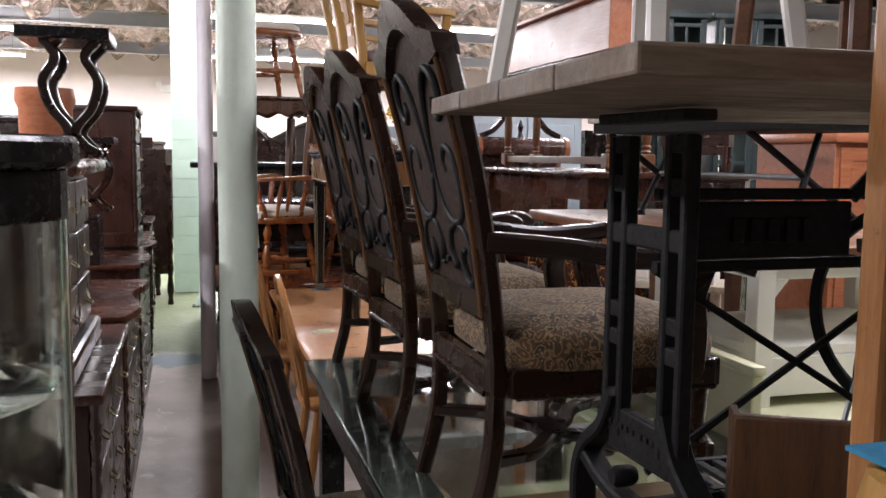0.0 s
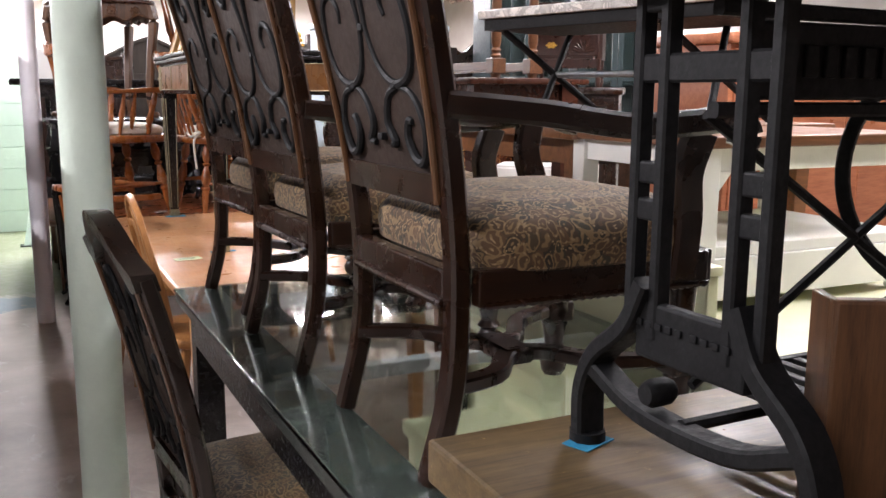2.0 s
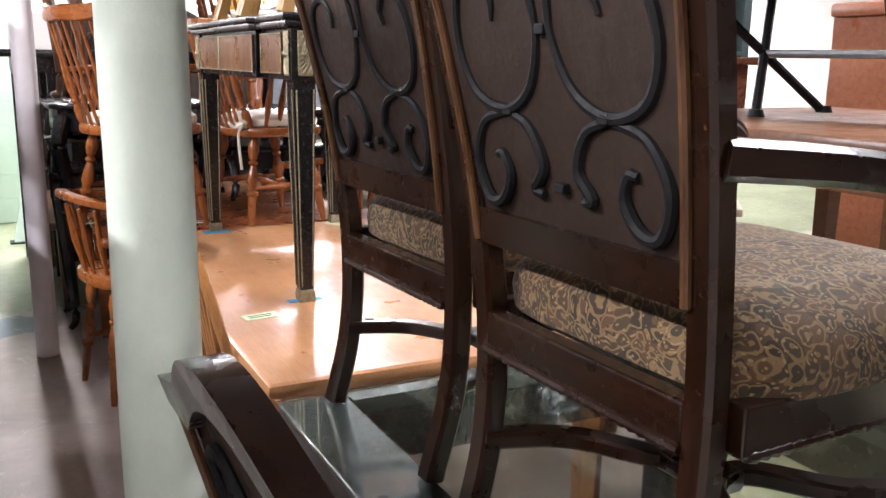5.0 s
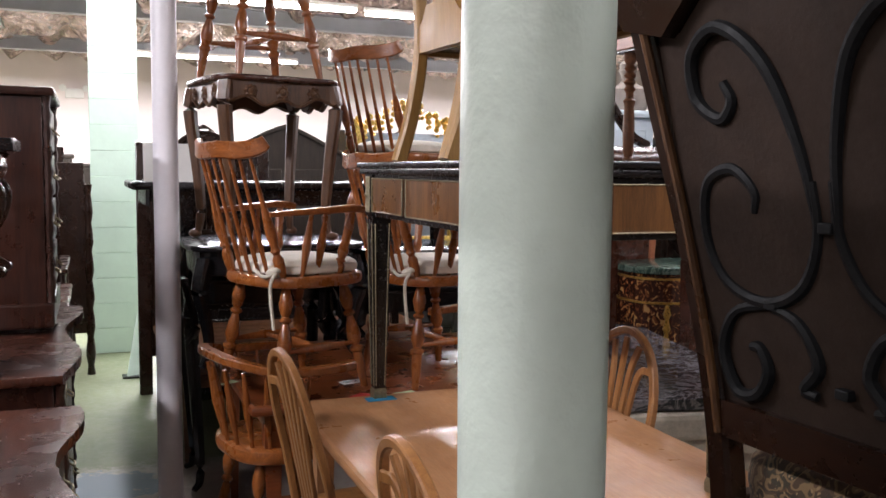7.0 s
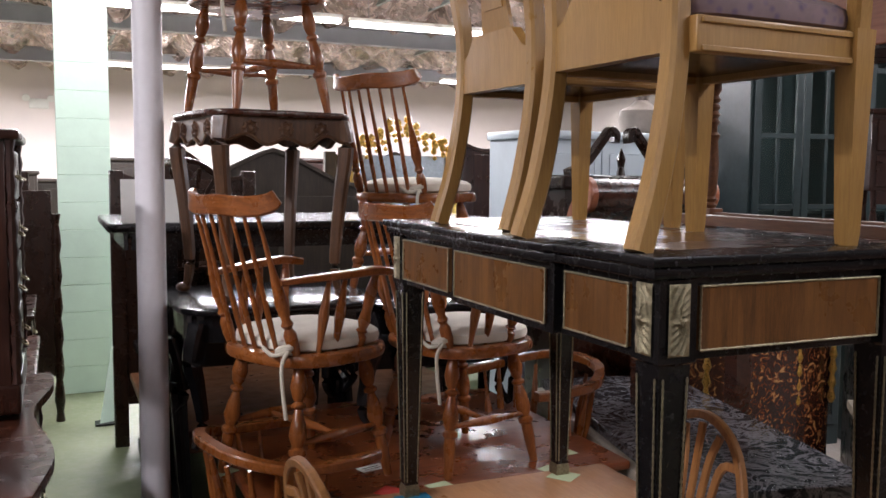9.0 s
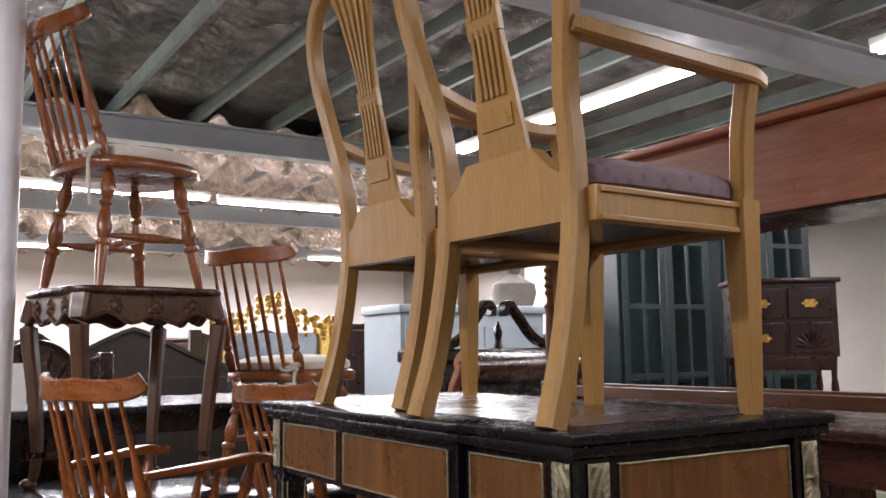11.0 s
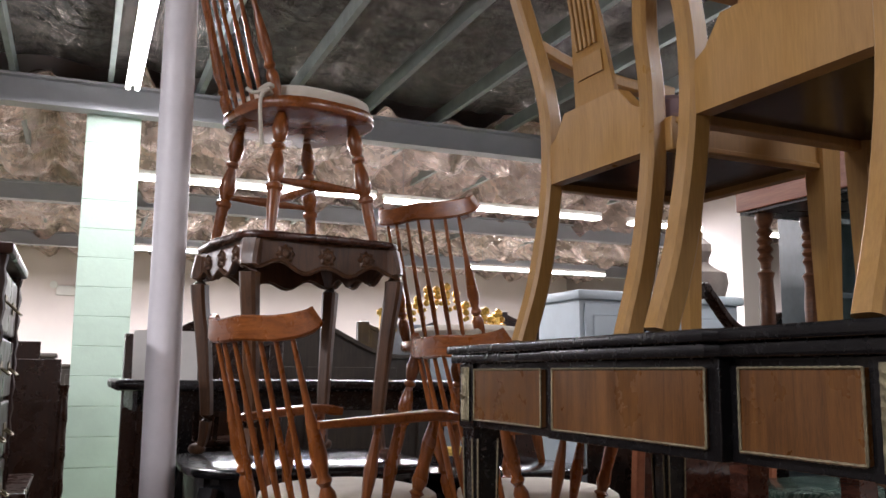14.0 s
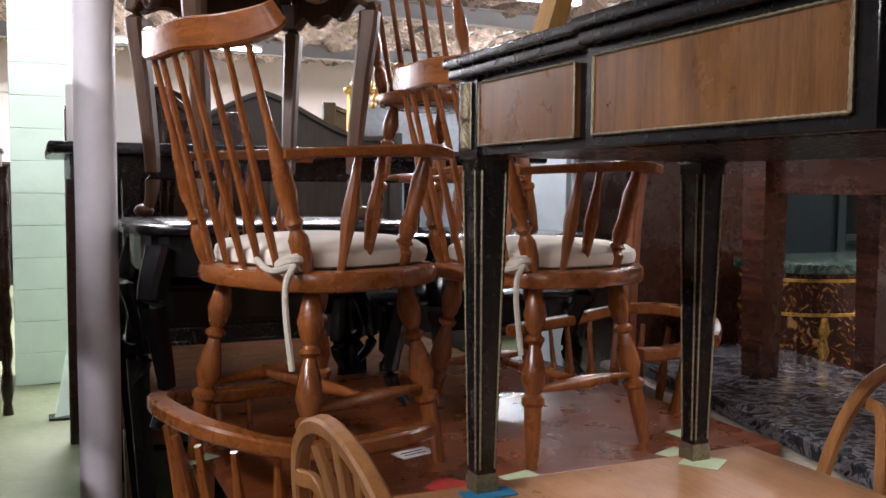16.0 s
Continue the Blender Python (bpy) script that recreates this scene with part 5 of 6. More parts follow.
# dark chairs and headboards by the pillar
for k, (x, y) in enumerate(((0.02, 8.3), (-0.12, 8.9))):
    t = thing("bedstead_end", "dark wooden bed end with turned posts", "bed end", pose(x, y, 0, 0, 0, 3))
    part("panel", B(-0.5, -0.015, 0.3, 0.2, 0.015, 1.5 + 0.12 * k, 0.006), DARK, t)
    for q in (-0.52, 0.22):
        part("post", turned(bmesh.new(), (q, 0, 0), (q, 0, 1.35), [(j / 20, (0.03, 0.022, 0.034)[j % 3]) for j in range(21)], 10), DARK, t)
lean = thing("leaning_board", "pale green board leaning against the pillar", "board", pose(0, 0, 0))
part("board", rings(bmesh.new(), [[(0.47, 8.1, 0.01), (0.6, 8.15, 0.01), (0.6, 8.18, 0.01), (0.47, 8.13, 0.01)], [(0.72, 8.85, 1.2), (0.83, 8.87, 1.2), (0.83, 8.9, 1.2), (0.72, 8.88, 1.2)]]), BLOCKG, lean)
part("foot", B(0.44, 8.07, 0, 0.62, 8.19, 0.012, 0.003), EBONY, lean)

# ---- stacks behind the tables ----
far = plain_table("black_table", "long black table stacked behind the chairs", 0.44, 6.1, 2.3, 7.0, 1.4, EBONY, 0.04, z0=0.0, inset=0.26)
plain_table("side_table", "small black side table among the stacks", 0.64, 5.66, 1.25, 5.98, 1.14, BLACK, 0.03, z0=0.98)
plain_table("low_table", "brown plank table low in the stack", 0.6, 6.0, 2.2, 7.3, 0.5, BROWN, 0.04)
wp = thing('white_pillar', 'white painted square pillar in the far rows', 'pillar', pose(5.89, 9.05, 0))
tagged(wp, kind='structure')
part('shaft', B(0, 0, 0, 0.33, 0.55, 3.2, 0.006), WALLW, wp)
paper = thing("paper_sign", "white paper sign on the stacked table", "sign", pose(0.6, 6.16, 1.4, -8, 0, 0))
part("sheet", B(-0.1, -0.002, 0, 0.14, 0.002, 0.19, 0), PAPER, paper)


def scroll_bed(label, m, w, h, mat, arch=0.2):
    """A headboard with an arched, swan-necked top."""
    t = thing("headboard", label, "headboard", m)
    n = 24
    top = [(-w / 2 + w * k / n, h + arch * math.sin(math.pi * k / n) ** 2 - 0.06 * abs(math.sin(2 * math.pi * k / n))) for k in range(n + 1)]
    part("panel", prism(bmesh.new(), [(-w / 2, 0.25)] + [(w / 2, 0.25)] + top[::-1], -0.02, 0.02, lambda a, b, q: Vector((a, q, b))), mat, t)
    part("top_moulding", sweep(bmesh.new(), [(a, -0.012, b) for a, b in top], 0.05, 0.03), mat, t)
    for s in (-1, 1):
        part("post", B(s * (w / 2 + 0.03) - 0.04, -0.04, 0, s * (w / 2 + 0.03) + 0.04, 0.04, h + 0.03, 0.006), mat, t)
    part("inset_panel", B(-w * 0.4, -0.03, 0.5, -0.03, -0.018, h - 0.08, 0.005), mat, t)
    part("inset_panel", B(0.03, -0.03, 0.5, w * 0.4, -0.018, h - 0.08, 0.005), mat, t)
    return t


scroll_bed("dark oak headboard with arched top", pose(1.55, 7.9, 0), 1.5, 1.55, GREYWOOD, 0.22)
scroll_bed("dark headboard with swan-neck top", pose(0.95, 7.6, 0.0), 0.7, 1.6, DARK, 0.14)
scroll_bed("drab wardrobe door leaning in the stack", pose(2.55, 8.3, 0, 0, 0, -8), 0.9, 1.75, GREYWOOD, 0.02)


def case(name, label, cat, x0, y0, x1, y1, z0, z1, mat, doors=2, facing="y", top=None):
    """A cupboard with cornice, plinth and panelled doors on its near side."""
    t = thing(name, label, cat, pose(x0, y0, z0))
    w, d, h = x1 - x0, y1 - y0, z1 - z0
    part("carcass", B(0, 0.02, 0.05, w, d, h - 0.05, 0.004), mat, t)
    part("plinth", B(-0.01, 0.005, 0, w + 0.01, d, 0.06, 0.006), mat, t)
    part("cornice", B(-0.025, -0.015, h - 0.05, w + 0.025, d, h, 0.012), top or mat, t)
    for k in range(doors):
        a, b = 0.02 + (w - 0.04) * k / doors + 0.005, 0.02 + (w - 0.04) * (k + 1) / doors - 0.005
        dd = part("door", B(a, 0.004, 0.08, b, 0.02, h - 0.07, 0.004), mat, t)
        part("door_panel", B(a + 0.05, -0.003, 0.14, b - 0.05, 0.004, h - 0.13, 0.008), mat, dd)
        part("knob", turned(bmesh.new(), (b - 0.03, 0.004, h * 0.5), (b - 0.03, -0.022, h * 0.5), [(0, 0.006), (0.5, 0.006), (0.7, 0.012), (1, 0.008)], 8), BRASS, dd)
    return t


cabriole_table("side_table", "black lacquered console low in the stack", pose(0.98, 5.82, 0), 0.44, 0.72, 0.98, BLACK)
cabriole_table("side_table", "black lacquered console low in the stack", pose(1.8, 5.82, 0), 0.4, 0.8, 0.9, BLACK)
case("low_chest", "low black chest in the shade of the stacks", "chest", 0.66, 7.3, 1.6, 7.52, 0, 0.65, EBONY, 2)
darkhoop = bow_chair("dark brown hoop-back chair behind the stacked tables", DARK, 1.035)
tagged(darkhoop, group="hoop-back chairs")
darkhoop.matrix_basis = pose(0.91, 7.42, 0.65, 0, 0, 88)
scroll_bed("dark brown carved headboard with a swan-neck crest", pose(4.15, 6.75, 0), 0.5, 1.68, DARK, 0.12)
scroll_bed("plain dark brown headboard in the far rows", pose(3.6, 8.5, 0), 0.8, 1.86, MAHOGZ, 0.02)


def sleigh_end(m):
    """A rolled-over sleigh bed end."""
    t = thing("sleigh_bed_end", "red-brown rolled sleigh bed end behind the desk", "bed end", m)
    prof = [(0, 0), (0.02, 0.6), (0.0, 1.1), (-0.05, 1.4), (-0.12, 1.52)] + [(-0.17 + 0.06 * math.cos(a), 1.53 + 0.06 * math.sin(a)) for a in [0.4 + 0.45 * k for k in range(11)]]
    path = smooth_path([(0, a, b) for a, b in prof], 3)
    part("curved_panel", sweep(bmesh.new(), path, 0.66, 0.03, up=(0, 1, 0.2)), MAHOG, t)
    for s in (-0.34, 0.34):
        part("side_rail", sweep(bmesh.new(), [p + Vector((s, 0, 0)) for p in path], 0.04, 0.05, up=(0, 1, 0.2)), CHERRY, t)
    return t


sleigh_end(pose(2.79, 5.72, 0))
case("sideboard", "low dark sideboard in the far rows", "sideboard", 2.0, 8.9, 3.6, 9.4, 0, 1.62, DARKX, 3)
case("cupboard", "dark cupboard in the far rows", "cupboard", 3.0, 9.6, 4.6, 10.1, 0, 1.5, DARK, 2)
case("white_cupboard", "tall pale blue painted cupboard", "cupboard", 2.735, 6.63, 3.77, 7.1, 0, 1.88, GREYBLUE, 2)
case("dark_cupboard", "dark brown wardrobe at the far side", "wardrobe", -1.6, 9.6, -0.4, 10.2, 0, 1.7, DARK, 2)
case("dark_cupboard", "dark brown cabinet beside the aisle", "cabinet", -1.2, 7.2, -0.45, 7.9, 0, 1.75, DARK, 2)
case("piano", "orange-brown upright piano case", "piano", 3.25, 2.75, 4.8, 3.35, 0.0, 1.6, CHERRY, 2)


def highboy():
    t = thing("highboy", "dark brown chest with brass plate handles and a carved fan", "chest", pose(3.655, 5.06, 1.372, 0, 0, -40) @ Matrix.Diagonal((0.62, 0.62, 0.62, 1)))
    part("carcass", B(0, 0, 0.3, 0.75, 0.5, 0.86, 0.004), MAHOGZ, t)
    part("top", B(-0.03, -0.03, 0.86, 0.78, 0.52, 0.9, 0.01), MAHOGZ, t)
    part("apron", B(0.05, 0, 0.2, 0.7, 0.03, 0.3, 0.004), MAHOGZ, t)
    for r in range(2):
        for c in range(2):
            d = part("drawer", B(0.04 + 0.35 * c, -0.014, 0.33 + 0.26 * r, 0.36 + 0.35 * c, 0.002, 0.56 + 0.26 * r, 0.008), MAHOGZ, t)
            if r == 0 and c == 1:
                bm = bmesh.new()
                for k in range(9):
                    a = math.pi * (k + 0.5) / 9
                    turned(bm, (0.55, -0.016, 0.37), (0.55 + 0.12 * math.cos(a), -0.018, 0.37 + 0.13 * math.sin(a)), [(0, 0.004), (0.8, 0.012), (1, 0.006)], 6)
                part("carved_fan", bm, MAHOGZ, d)
            else:
                bm = bmesh.new()
                cx, cz = 0.2 + 0.35 * c, 0.445 + 0.26 * r
                prism(bm, [(cx + 0.055 * math.cos(a) * (1 + 0.18 * math.cos(6 * a)), cz + 0.032 * math.sin(a) * (1 + 0.18 * math.cos(6 * a))) for a in [2 * math.pi * k / 24 for k in range(24)]], -0.018, -0.014, lambda a, b, q: Vector((a, q, b)))
                sweep(bm, smooth_path([(cx - 0.035, -0.018, cz), (cx - 0.03, -0.035, cz - 0.015), (cx + 0.03, -0.035, cz - 0.015), (cx + 0.035, -0.018, cz)], 4), 0.004, seg=6)
                part("handle", bm, GILT, d)
    for x in (0.04, 0.71):
        for y in (0.04, 0.46):
            part("leg", turned(bmesh.new(), (x, y, 0), (x, y, 0.3), [(0, 0.02), (0.2, 0.03), (0.5, 0.02), (1, 0.03)], 10), MAHOGZ, t)
    return t


highboy()
under = case("cupboard", "dark cupboard under the chest with brass handles", "cupboard", 3.5, 4.7, 4.1, 5.1, 0, 1.372, DARKX, 3)
under.matrix_basis = pose(3.635, 5.06, 0, 0, 0, -40)


def cherry_table():
    """A deep-aproned table on ringed legs, stacked high."""
    t = thing("cherry_table", "red cherry table with bobbin-turned legs stacked high", "table", pose(2.74, 3.4, 1.4, 0, 0, 90))
    part("apron_box", B(0, 0, 0.6, 1.65, 0.32, 0.86, 0.004), CHERRY, t)
    part("tabletop", B(-0.05, -0.05, 0.86, 1.7, 0.36, 0.885, 0.008), CHERRY, t)
    part("bottom", B(0.01, 0.01, 0.59, 1.64, 0.31, 0.6, 0), DARKX, t)
    prof = [(0, 0.02), (0.05, 0.03), (0.12, 0.03), (0.13, 0.018)] + [(0.15 + 0.02 * k, 0.026 if k % 2 else 0.017) for k in range(5)] + [(0.27, 0.024), (0.45, 0.027), (0.6, 0.022), (0.64, 0.03), (0.66, 0.018)] + [(0.7 + 0.025 * k, 0.028 if k % 2 else 0.018) for k in range(9)] + [(0.94, 0.03), (1, 0.03)]
    for x in (0.07, 1.58):
        for y in (0.06, 0.26):
            part("leg", turned(bmesh.new(), (x, y, 0), (x, y, 0.6), prof, 12), BROWN, t)
            part("leg_block", B(x - 0.035, y - 0.035, 0.02, x + 0.035, y + 0.035, 0.09, 0.004), BROWN, t)
    for y in (0.06, 0.26):
        part("stretcher", B(0.1, y - 0.018, 0.035, 1.55, y + 0.018, 0.075, 0.003), BROWN, t)
    return t


cherry_table()
plain_table("tall_table", "tall red-brown table carrying a stacked cherry table", 2.3, 3.38, 2.95, 5.08, 1.4, MAHOG, 0.03, 0.12, 0.09)


def glazed_cabinet():
    t = thing("glazed_cabinet", "dark green painted cabinet with glazed doors", "cabinet", pose(3.91, 6.1, 0, 0, 0, -8))
    h, w, d = 2.62, 0.66, 0.4
    for x in (0, w):
        part("side", B(x - 0.015, 0, 0, x + 0.015, d, h, 0.003), GREENP, t)
    part("back", B(0.2, d - 0.015, 0, w, d, h, 0), GREENP, t)
    part("top", B(-0.04, -0.04, h, w + 0.04, d + 0.02, h + 0.05, 0.01), GREENP, t)
    part("base", B(0, 0, 0, w, d, 0.12, 0.004), GREENP, t)
    for z in (0.5, 0.95, 1.4):
        part("shelf", B(0.015, 0.04, z, w - 0.015, d - 0.015, z + 0.02, 0.002), GREENP, t)
    for k in range(2):
        a = k * w / 2
        door = part("door", B(a + 0.004, -0.02, 0.13, a + 0.05, 0.0, h - 0.01, 0.003), GREENP, t)
        part("door_stile", B(a + w / 2 - 0.05, -0.02, 0.13, a + w / 2 - 0.004, 0.0, h - 0.01, 0.003), GREENP, door)
        for z in (0.13, 0.6, 1.02, 1.43, 1.84, 2.23, h - 0.07):
            part("door_rail", B(a + 0.05, -0.02, z, a + w / 2 - 0.05, 0, z + (0.06 if z in (0.13,) else 0.03), 0.002), GREENP, door)
        part("glazing_bar", B(a + w / 4 - 0.01, -0.018, 0.19, a + w / 4 + 0.01, -0.002, h - 0.07, 0.002), GREENP, door)
        part("pane", B(a + 0.05, -0.012, 0.19, a + w / 2 - 0.05, -0.009, h - 0.07, 0), GLASS, door).visible_shadow = False
    return t


glazed = glazed_cabinet()
copy_thing(glazed, pose(4.66, 5.98, 0, 0, 0, -14))


def swan_cupboard():
    t = thing("swan_neck_cabinet", "dark cabinet with a carved swan-neck pediment", "cabinet", pose(2.95, 6.0, 0))
    t.scale = (0.74, 1, 1)
    part("carcass", B(-0.45, 0, 0, 0.45, 0.4, 1.55, 0.005), DARK, t)
    part("cornice", B(-0.5, -0.04, 1.55, 0.5, 0.42, 1.62, 0.014), DARK, t)
    for s in (-1, 1):
        c = smooth_path([(s * 0.44, 0, 1.63), (s * 0.3, 0, 1.68), (s * 0.16, 0, 1.8), (s * 0.1, 0, 1.85), (s * 0.055, 0, 1.83), (s * 0.06, 0, 1.79)], 6)
        part("swan_neck", sweep(bmesh.new(), c, 0.04, 0.07, up=(0, 1, 0)), DARK, t)
    part("finial", turned(bmesh.new(), (0, 0, 1.62), (0, 0, 1.76), [(0, 0.03), (0.3, 0.02), (0.6, 0.03), (1, 0.004)], 10), DARK, t)
    return t


swan_cupboard()
bust = bmesh.new()
turned(bust, (0, 0, 0), (0, 0, 0.36), [(0, 0.12), (0.06, 0.13), (0.25, 0.15), (0.42, 0.14), (0.52, 0.07), (0.6, 0.04), (0.68, 0.045), (0.78, 0.06), (0.9, 0.058), (1, 0.02)], 16)
tagged(finish("bust", bust, SKIN), "small plaster bust on a painted cupboard", "bust").location = (3.69, 6.85, 1.88)

# gilt mirror frame far off
mir = thing("mirror", "ornate gilt framed mirror with carved crest", "mirror", pose(2.5, 8.0, 0.9))
part("mirror_glass", B(-0.35, 0.02, 0.05, 0.35, 0.03, 0.85, 0), STEEL, mir)
bm = bmesh.new()
for a in ((-0.42, -0.02, 0, -0.34, 0.04, 0.92), (0.34, -0.02, 0, 0.42, 0.04, 0.92), (-0.42, -0.02, 0, 0.42, 0.04, 0.07)):
    box(bm, *a, 0.012)
part("frame", bm, GILT, mir)
bm = bmesh.new()
for k in range(26):
    x = -0.42 + 0.84 * k / 25
    z = 0.92 + 0.16 * math.exp(-(x / 0.2) ** 2) + 0.03 * math.sin(k * 2.1)
    for j in range(3):
        bmesh.ops.create_icosphere(bm, subdivisions=1, radius=0.03 - 0.006 * j, matrix=Matrix.Translation((x + 0.02 * math.sin(k * 3 + j), -0.01 * j, z - 0.045 * j)))
tagged(part("crest", bm, GILT, mir), kind="stuff")

# ---- right of the tables ----
white = thing("white_side_table", "white painted side table with brown top and low shelf", "table", pose(1.92, 1.43, 0.78))
part("tabletop", B(0, 0, 0.42, 0.85, 0.6, 0.45, 0.006), BROWN, white, "brown wooden top")
part("frieze", B(0.03, 0.03, 0.36, 0.82, 0.57, 0.42, 0.003), WHITEP, white)
part("shelf", B(0.03, 0.03, 0.14, 0.82, 0.57, 0.17, 0.004), WHITEP, white)
part("drawer", B(0.06, 0.02, 0.03, 0.8, 0.55, 0.14, 0.004), WHITEP, white)
for x in (0.045, 0.805):
    for y in (0.045, 0.555):
        part("leg", B(x - 0.028, y - 0.028, 0, x + 0.028, y + 0.028, 0.42, 0.003), WHITEP, white)
for x, s in ((0.073, 1), (0.777, -1)):
    part("bracket", prism(bmesh.new(), [(x, 0.36), (x + s * 0.05, 0.36), (x, 0.3)], 0.03, 0.06, lambda a, b, q: Vector((a, q, b))), WHITEP, white)
yb = thing("bed_footboard", "pale yellow painted bed panel standing beside the glass table", "bed panel", pose(1.79, 1.45, 0))
part("panel", B(0, -0.2, 0, 0.034, 0.95, 0.93, 0.006), PALEYEL, yb)
part("cap_rail", B(-0.004, -0.21, 0.93, 0.038, 0.96, 0.955, 0.008), PALEYEL, yb)
case("painted_cabinet", "pale yellow painted cabinet carrying a white side table", "cabinet", 1.84, 0.9, 3.1, 2.4, 0, 0.78, PALEYEL, 2)

crank = thing("crank_table", "marble-topped table on a black iron crank base", "table", pose(2.42, 1.95, 1.235, 0, 0, 15))
part("marble_top", B(0, 0, 0.385, 0.5, 1.1, 0.42, 0.006), WMARBLE, crank, "pale marble top")
part("iron_frame", B(0.02, 0.02, 0.34, 0.48, 1.08, 0.385, 0.003), IRON, crank)
for y in (0.15, 0.9):
    for s in (-1, 1):
        part("leg", sweep(bmesh.new(), [(0.25 - 0.2 * s, y - 0.1, 0), (0.25 + 0.2 * s, y + 0.1, 0.34)], 0.014, seg=8), IRON, crank)
        part("foot", turned(bmesh.new(), (0.25 - 0.2 * s, y - 0.1, 0), (0.25 - 0.2 * s, y - 0.1, 0.02), [(0, 0.025), (1, 0.018)], 10), IRON, crank)
part("crank_rod", sweep(bmesh.new(), [(0.25, 0.15, 0.17), (0.25, 0.9, 0.17)], 0.012, seg=8), STEEL, crank)
plain_table("work_table", "brown table under the crank table", 1.9, 1.97, 3.0, 3.1, 1.235, BROWN, 0.04)

# bench with marble slab on a carved plinth
slabm = thing("marble_console", "black marble slab on a cream carved stone plinth", "console", pose(1.9, 4.1, 0, 0, 0, -13))
part("marble_top", B(0, 0, 0.66, 0.62, 1.5, 0.7, 0.006), BMARBLE, slabm, "veined black marble top")
part("plinth", B(0.03, 0.03, 0, 0.6, 1.47, 0.5, 0.005), STONE, slabm)
part("cornice", B(-0.03, -0.03, 0.56, 0.64, 1.53, 0.655, 0.02), STONE, slabm)
part("frieze", B(0.0, 0.0, 0.5, 0.62, 1.5, 0.56, 0.003), STONE, slabm)
for k in range(24):
    part("egg", turned(bmesh.new(), (-0.005, 0.03 + 0.0625 * k, 0.5), (-0.02, 0.03 + 0.0625 * k, 0.565), [(0, 0.01), (0.5, 0.024), (1, 0.008)], 8), STONE, slabm)

com = thing("marquetry_commode", "inlaid marquetry commode with gilt mounts and green marble", "commode", pose(2.78, 5.12, 0.04))
part("carcass", slab(bmesh.new(), superell(0.45, 0.95, 40, 3.2, 0.48, 0.3), -0.04, 0.93, 0.004), INLAY, com)
part("marble_top", slab(bmesh.new(), superell(0.5, 1.0, 40, 3.2, 0.48, 0.3), 0.93, 0.965, 0.008), GMARBLE, com, "dark green marble top")
for z in (0.06, 0.78, 0.9):
    part("gilt_band", slab(bmesh.new(), superell(0.458, 0.958, 40, 3.2, 0.48, 0.3), z, z + 0.012, 0.002), GILT, com)
for x in (0.1, 0.32, 0.64, 0.86):
    part("gilt_mount", turned(bmesh.new(), (x, 0.09, 0.5), (x, 0.085, 0.78), [(k / 12, (0.01, 0.02, 0.014)[k % 3]) for k in range(13)], 8), GILT, com)
post = thing("wooden_post", "honey-coloured square wooden bed post", "post", pose(0.975, -0.045, BLOCK_Z))
part("post", B(-0.0, -0.015, 0, 0.07, 0.015, 1.15, 0.006), OAK, post)


# ---- stools stacked on the plank table ----
def stool(label, m, mat, h, spread):
    t = thing("stool", label, "stool", m)
    part("seat", slab(bmesh.new(), superell(0.34, 0.34, 28, 2.2), h - 0.03, h, 0.01), mat, t)
    for sx, sy in ((1, 1), (1, -1), (-1, 1), (-1, -1)):
        part("leg", sweep(bmesh.new(), [(0.1 * sx, 0.1 * sy, h - 0.02), (spread * sx, spread * sy, 0)], 0.03, 0.03), mat, t)
    for s in (1, -1):
        part("rung", sweep(bmesh.new(), [(-0.8 * spread, 0.85 * spread * s, 0.2), (0.8 * spread, 0.85 * spread * s, 0.2)], 0.012, seg=8), mat, t)
    return t


PLANK_Z = BLOCK_Z + (1.578 - 0.927) * 1.055
stool("white painted splay-legged stool on a plank table", pose(1.14, 0.65, PLANK_Z, 0, 0, 20), WHITEP, 0.6, 0.17)
stool("brown wooden stool on a plank table", pose(1.51, 0.63, PLANK_Z, 0, 0, 8), BROWN, 0.6, 0.13)
stool("brown wooden stool on a plank table", pose(1.73, 0.38, PLANK_Z, 0, 0, -12), BROWN, 0.6, 0.13)

# ---- far rows of furniture ----
rng = random.Random(4)
FAR = [("wardrobe", "dark wardrobe in the far rows"), ("cupboard", "brown cupboard in the far rows"), ("dresser", "dark polished dresser in the far rows"), ("bookcase", "plain brown bookcase in the far rows")]
for row, y in enumerate((10.6, 12.0, 13.6, 15.2)):
    x = -4.6 + 0.4 * row
    while x < 8.4:
        w = rng.uniform(0.6, 1.4)
        h = rng.uniform(1.0, 1.85)
        name, label = rng.choice(FAR)
        if not (0.0 < x + w and x < 0.95 and row < 2):
            case(name, label, name, x, y + rng.uniform(-0.15, 0.15), x + w, y + 0.55, 0, h, rng.choice((DARK, MAHOGZ, BROWN, GREYWOOD, MAHOGZ)), rng.choice((1, 2, 3)))
        x += w + rng.uniform(0.03, 0.5)
exitl = thing("emergency_light", "white twin-head emergency light on the wall", "emergency light", pose(0.05, 18.5, 2.75))
part("body", B(-0.15, -0.08, -0.08, 0.15, 0, 0.08, 0.01), WHITEP, exitl)
for s in (-0.19, 0.19):
    part("lamp_head", turned(bmesh.new(), (s, -0.04, 0.1), (s, -0.14, 0.08), [(0, 0.03), (0.6, 0.06), (1, 0.06)], 12), WHITEP, exitl)

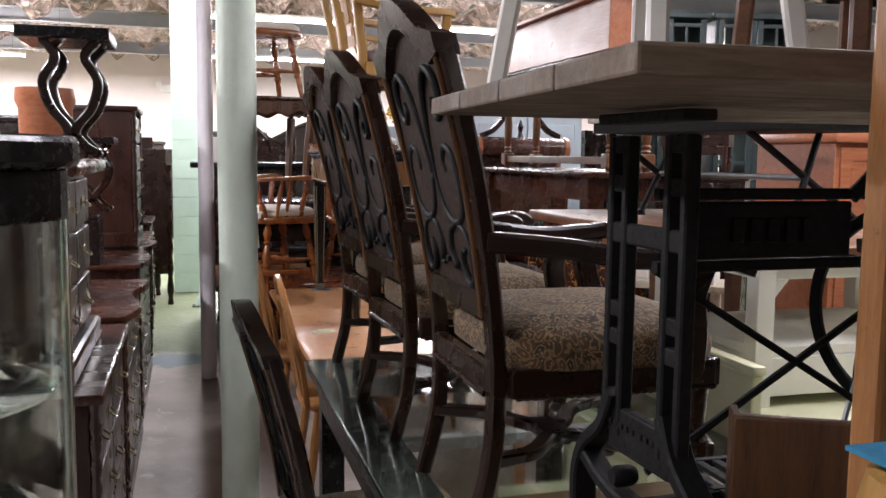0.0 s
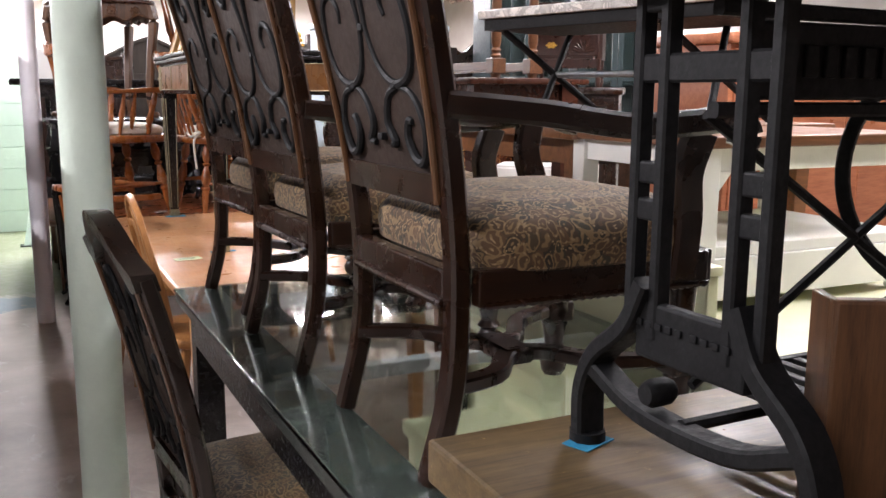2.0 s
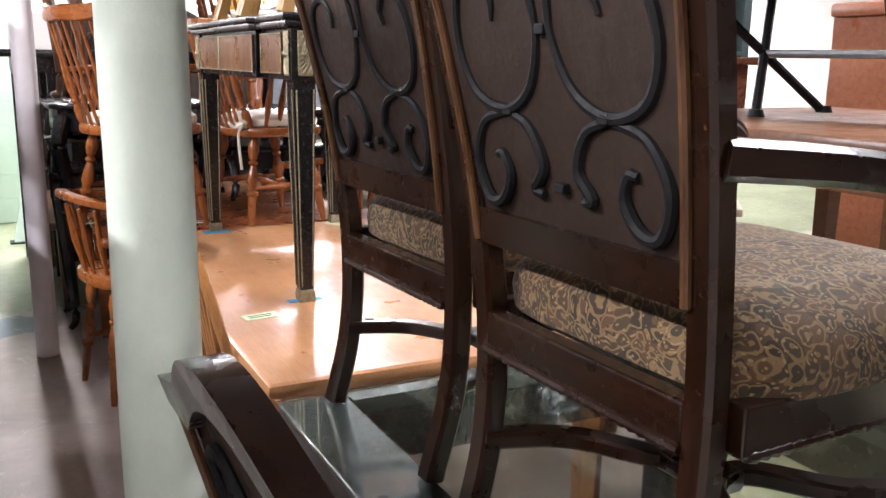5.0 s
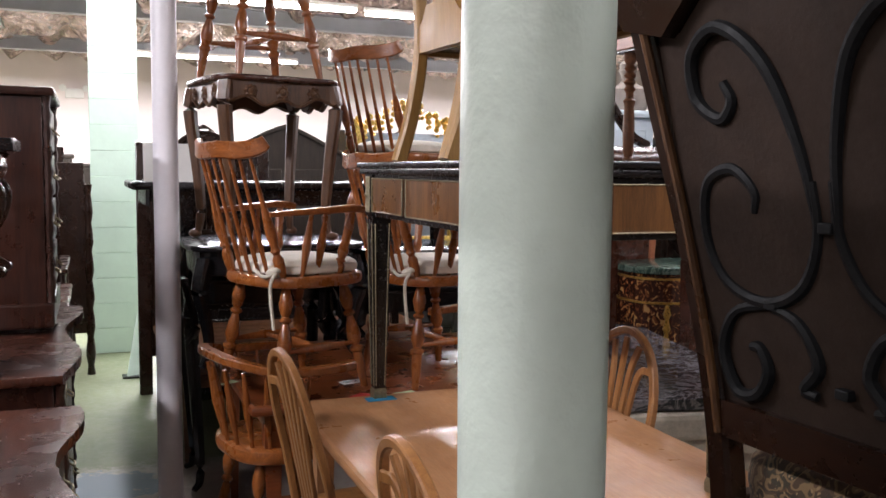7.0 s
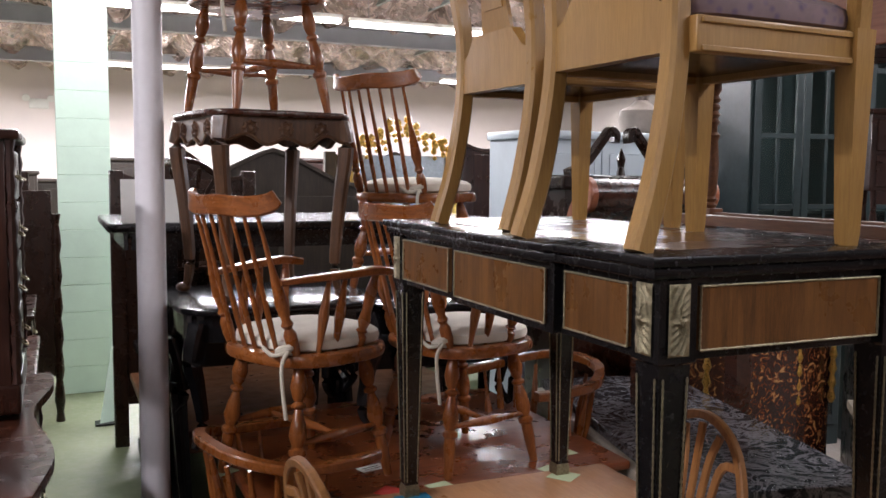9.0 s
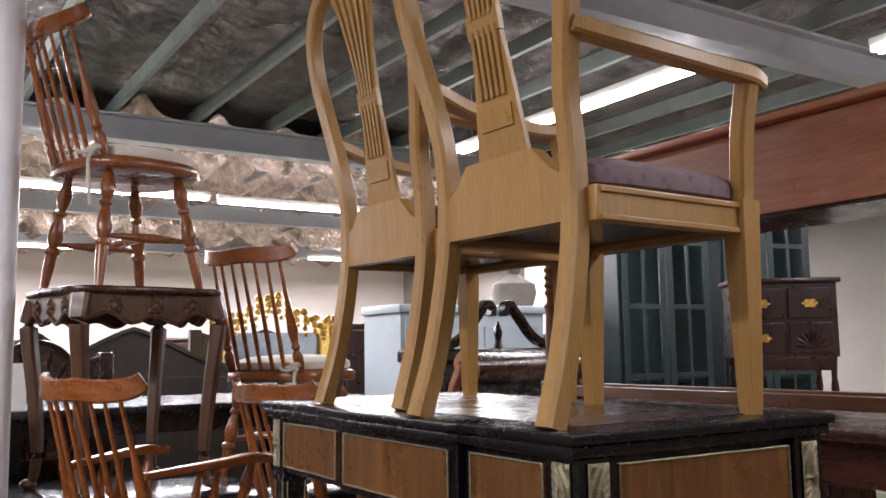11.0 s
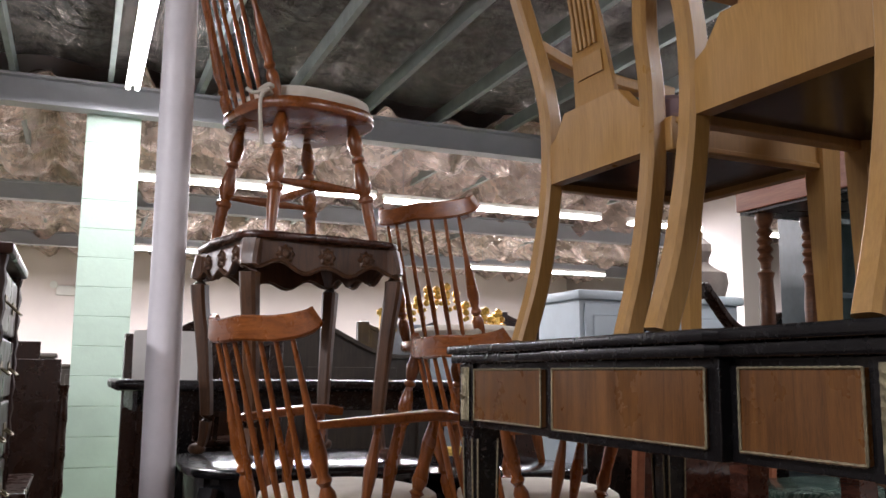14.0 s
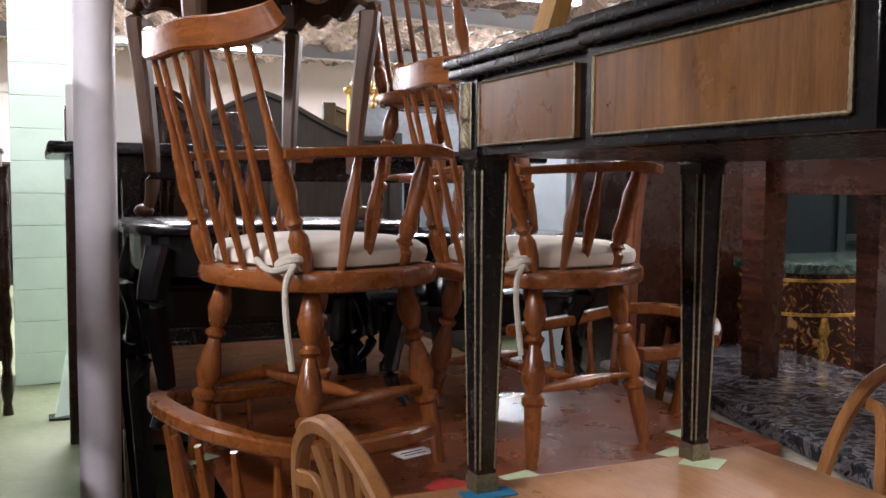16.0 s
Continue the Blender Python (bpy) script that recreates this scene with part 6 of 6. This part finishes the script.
# white drawers on a cream stand beyond the desk
cream = thing("cream_stand", "cream painted low stand carrying white drawers", "stand", pose(3.02, 4.47, 0, 0, 0, -40))
part("tabletop", B(-0.02, -0.02, 0.66, 0.7, 0.36, 0.7, 0.008), STONE, cream)
part("shelf", B(0.02, 0.02, 0.42, 0.66, 0.32, 0.46, 0.004), STONE, cream)
for x in (0.02, 0.6):
    for y in (0.02, 0.26):
        part("leg", B(x, y, 0, x + 0.06, y + 0.06, 0.66, 0.004), STONE, cream)
wd = thing("drawer_chest", "small white painted drawer chest on a cream stand", "drawer chest", pose(3.05, 4.48, 0.7, 0, 0, -40))
part("body", B(0, 0.01, 0, 0.6, 0.3, 0.2, 0.004), WHITEP, wd)
for k in range(3):
    d = part("drawer", B(0.01 + 0.197 * k, 0, 0.02, 0.196 + 0.197 * k, 0.012, 0.185, 0.005), WHITEP, wd)
    part("knob", turned(bmesh.new(), (0.1 + 0.197 * k, 0, 0.1), (0.1 + 0.197 * k, -0.018, 0.1), [(0, 0.006), (0.6, 0.006), (0.8, 0.012), (1, 0.007)], 8), BRASS, d)
# turned knob of a bed end by the post
kn = thing("bed_knob_post", "yellow pine bed post with rounded top and ticket", "post", pose(0.92, -0.19, BLOCK_Z) @ Matrix.Diagonal((1, 1, 1.3, 1)))
part("shaft", turned(bmesh.new(), (0, 0, 0), (0, 0, 0.3), [(0, 0.035), (0.3, 0.035), (0.45, 0.025), (0.6, 0.055), (0.85, 0.062), (0.97, 0.05), (1, 0.03)], 20), PALE, kn)
part("ticket", B(-0.05, -0.04, 0.3, 0.05, 0.04, 0.3025, 0), TAPEB, kn, "turquoise paper ticket")
# chest and white sheets added to stand in for pale reflections in the glass
case("painted_chest", "low pale yellow painted chest added to brighten the view under the glass table", "chest", 1.5, 0.98, 1.76, 2.25, 0, 0.3, PALEYEL, 2)
price_tag(1.63, 1.35, 0.301, 0.21, 0.29, 25, PAPER, "white sheet added for the bright reflection in a glass table", False)
price_tag(1.62, 1.75, 0.301, 0.21, 0.15, -30, PAPER, "white sheet added for the bright reflection in a glass table", False)
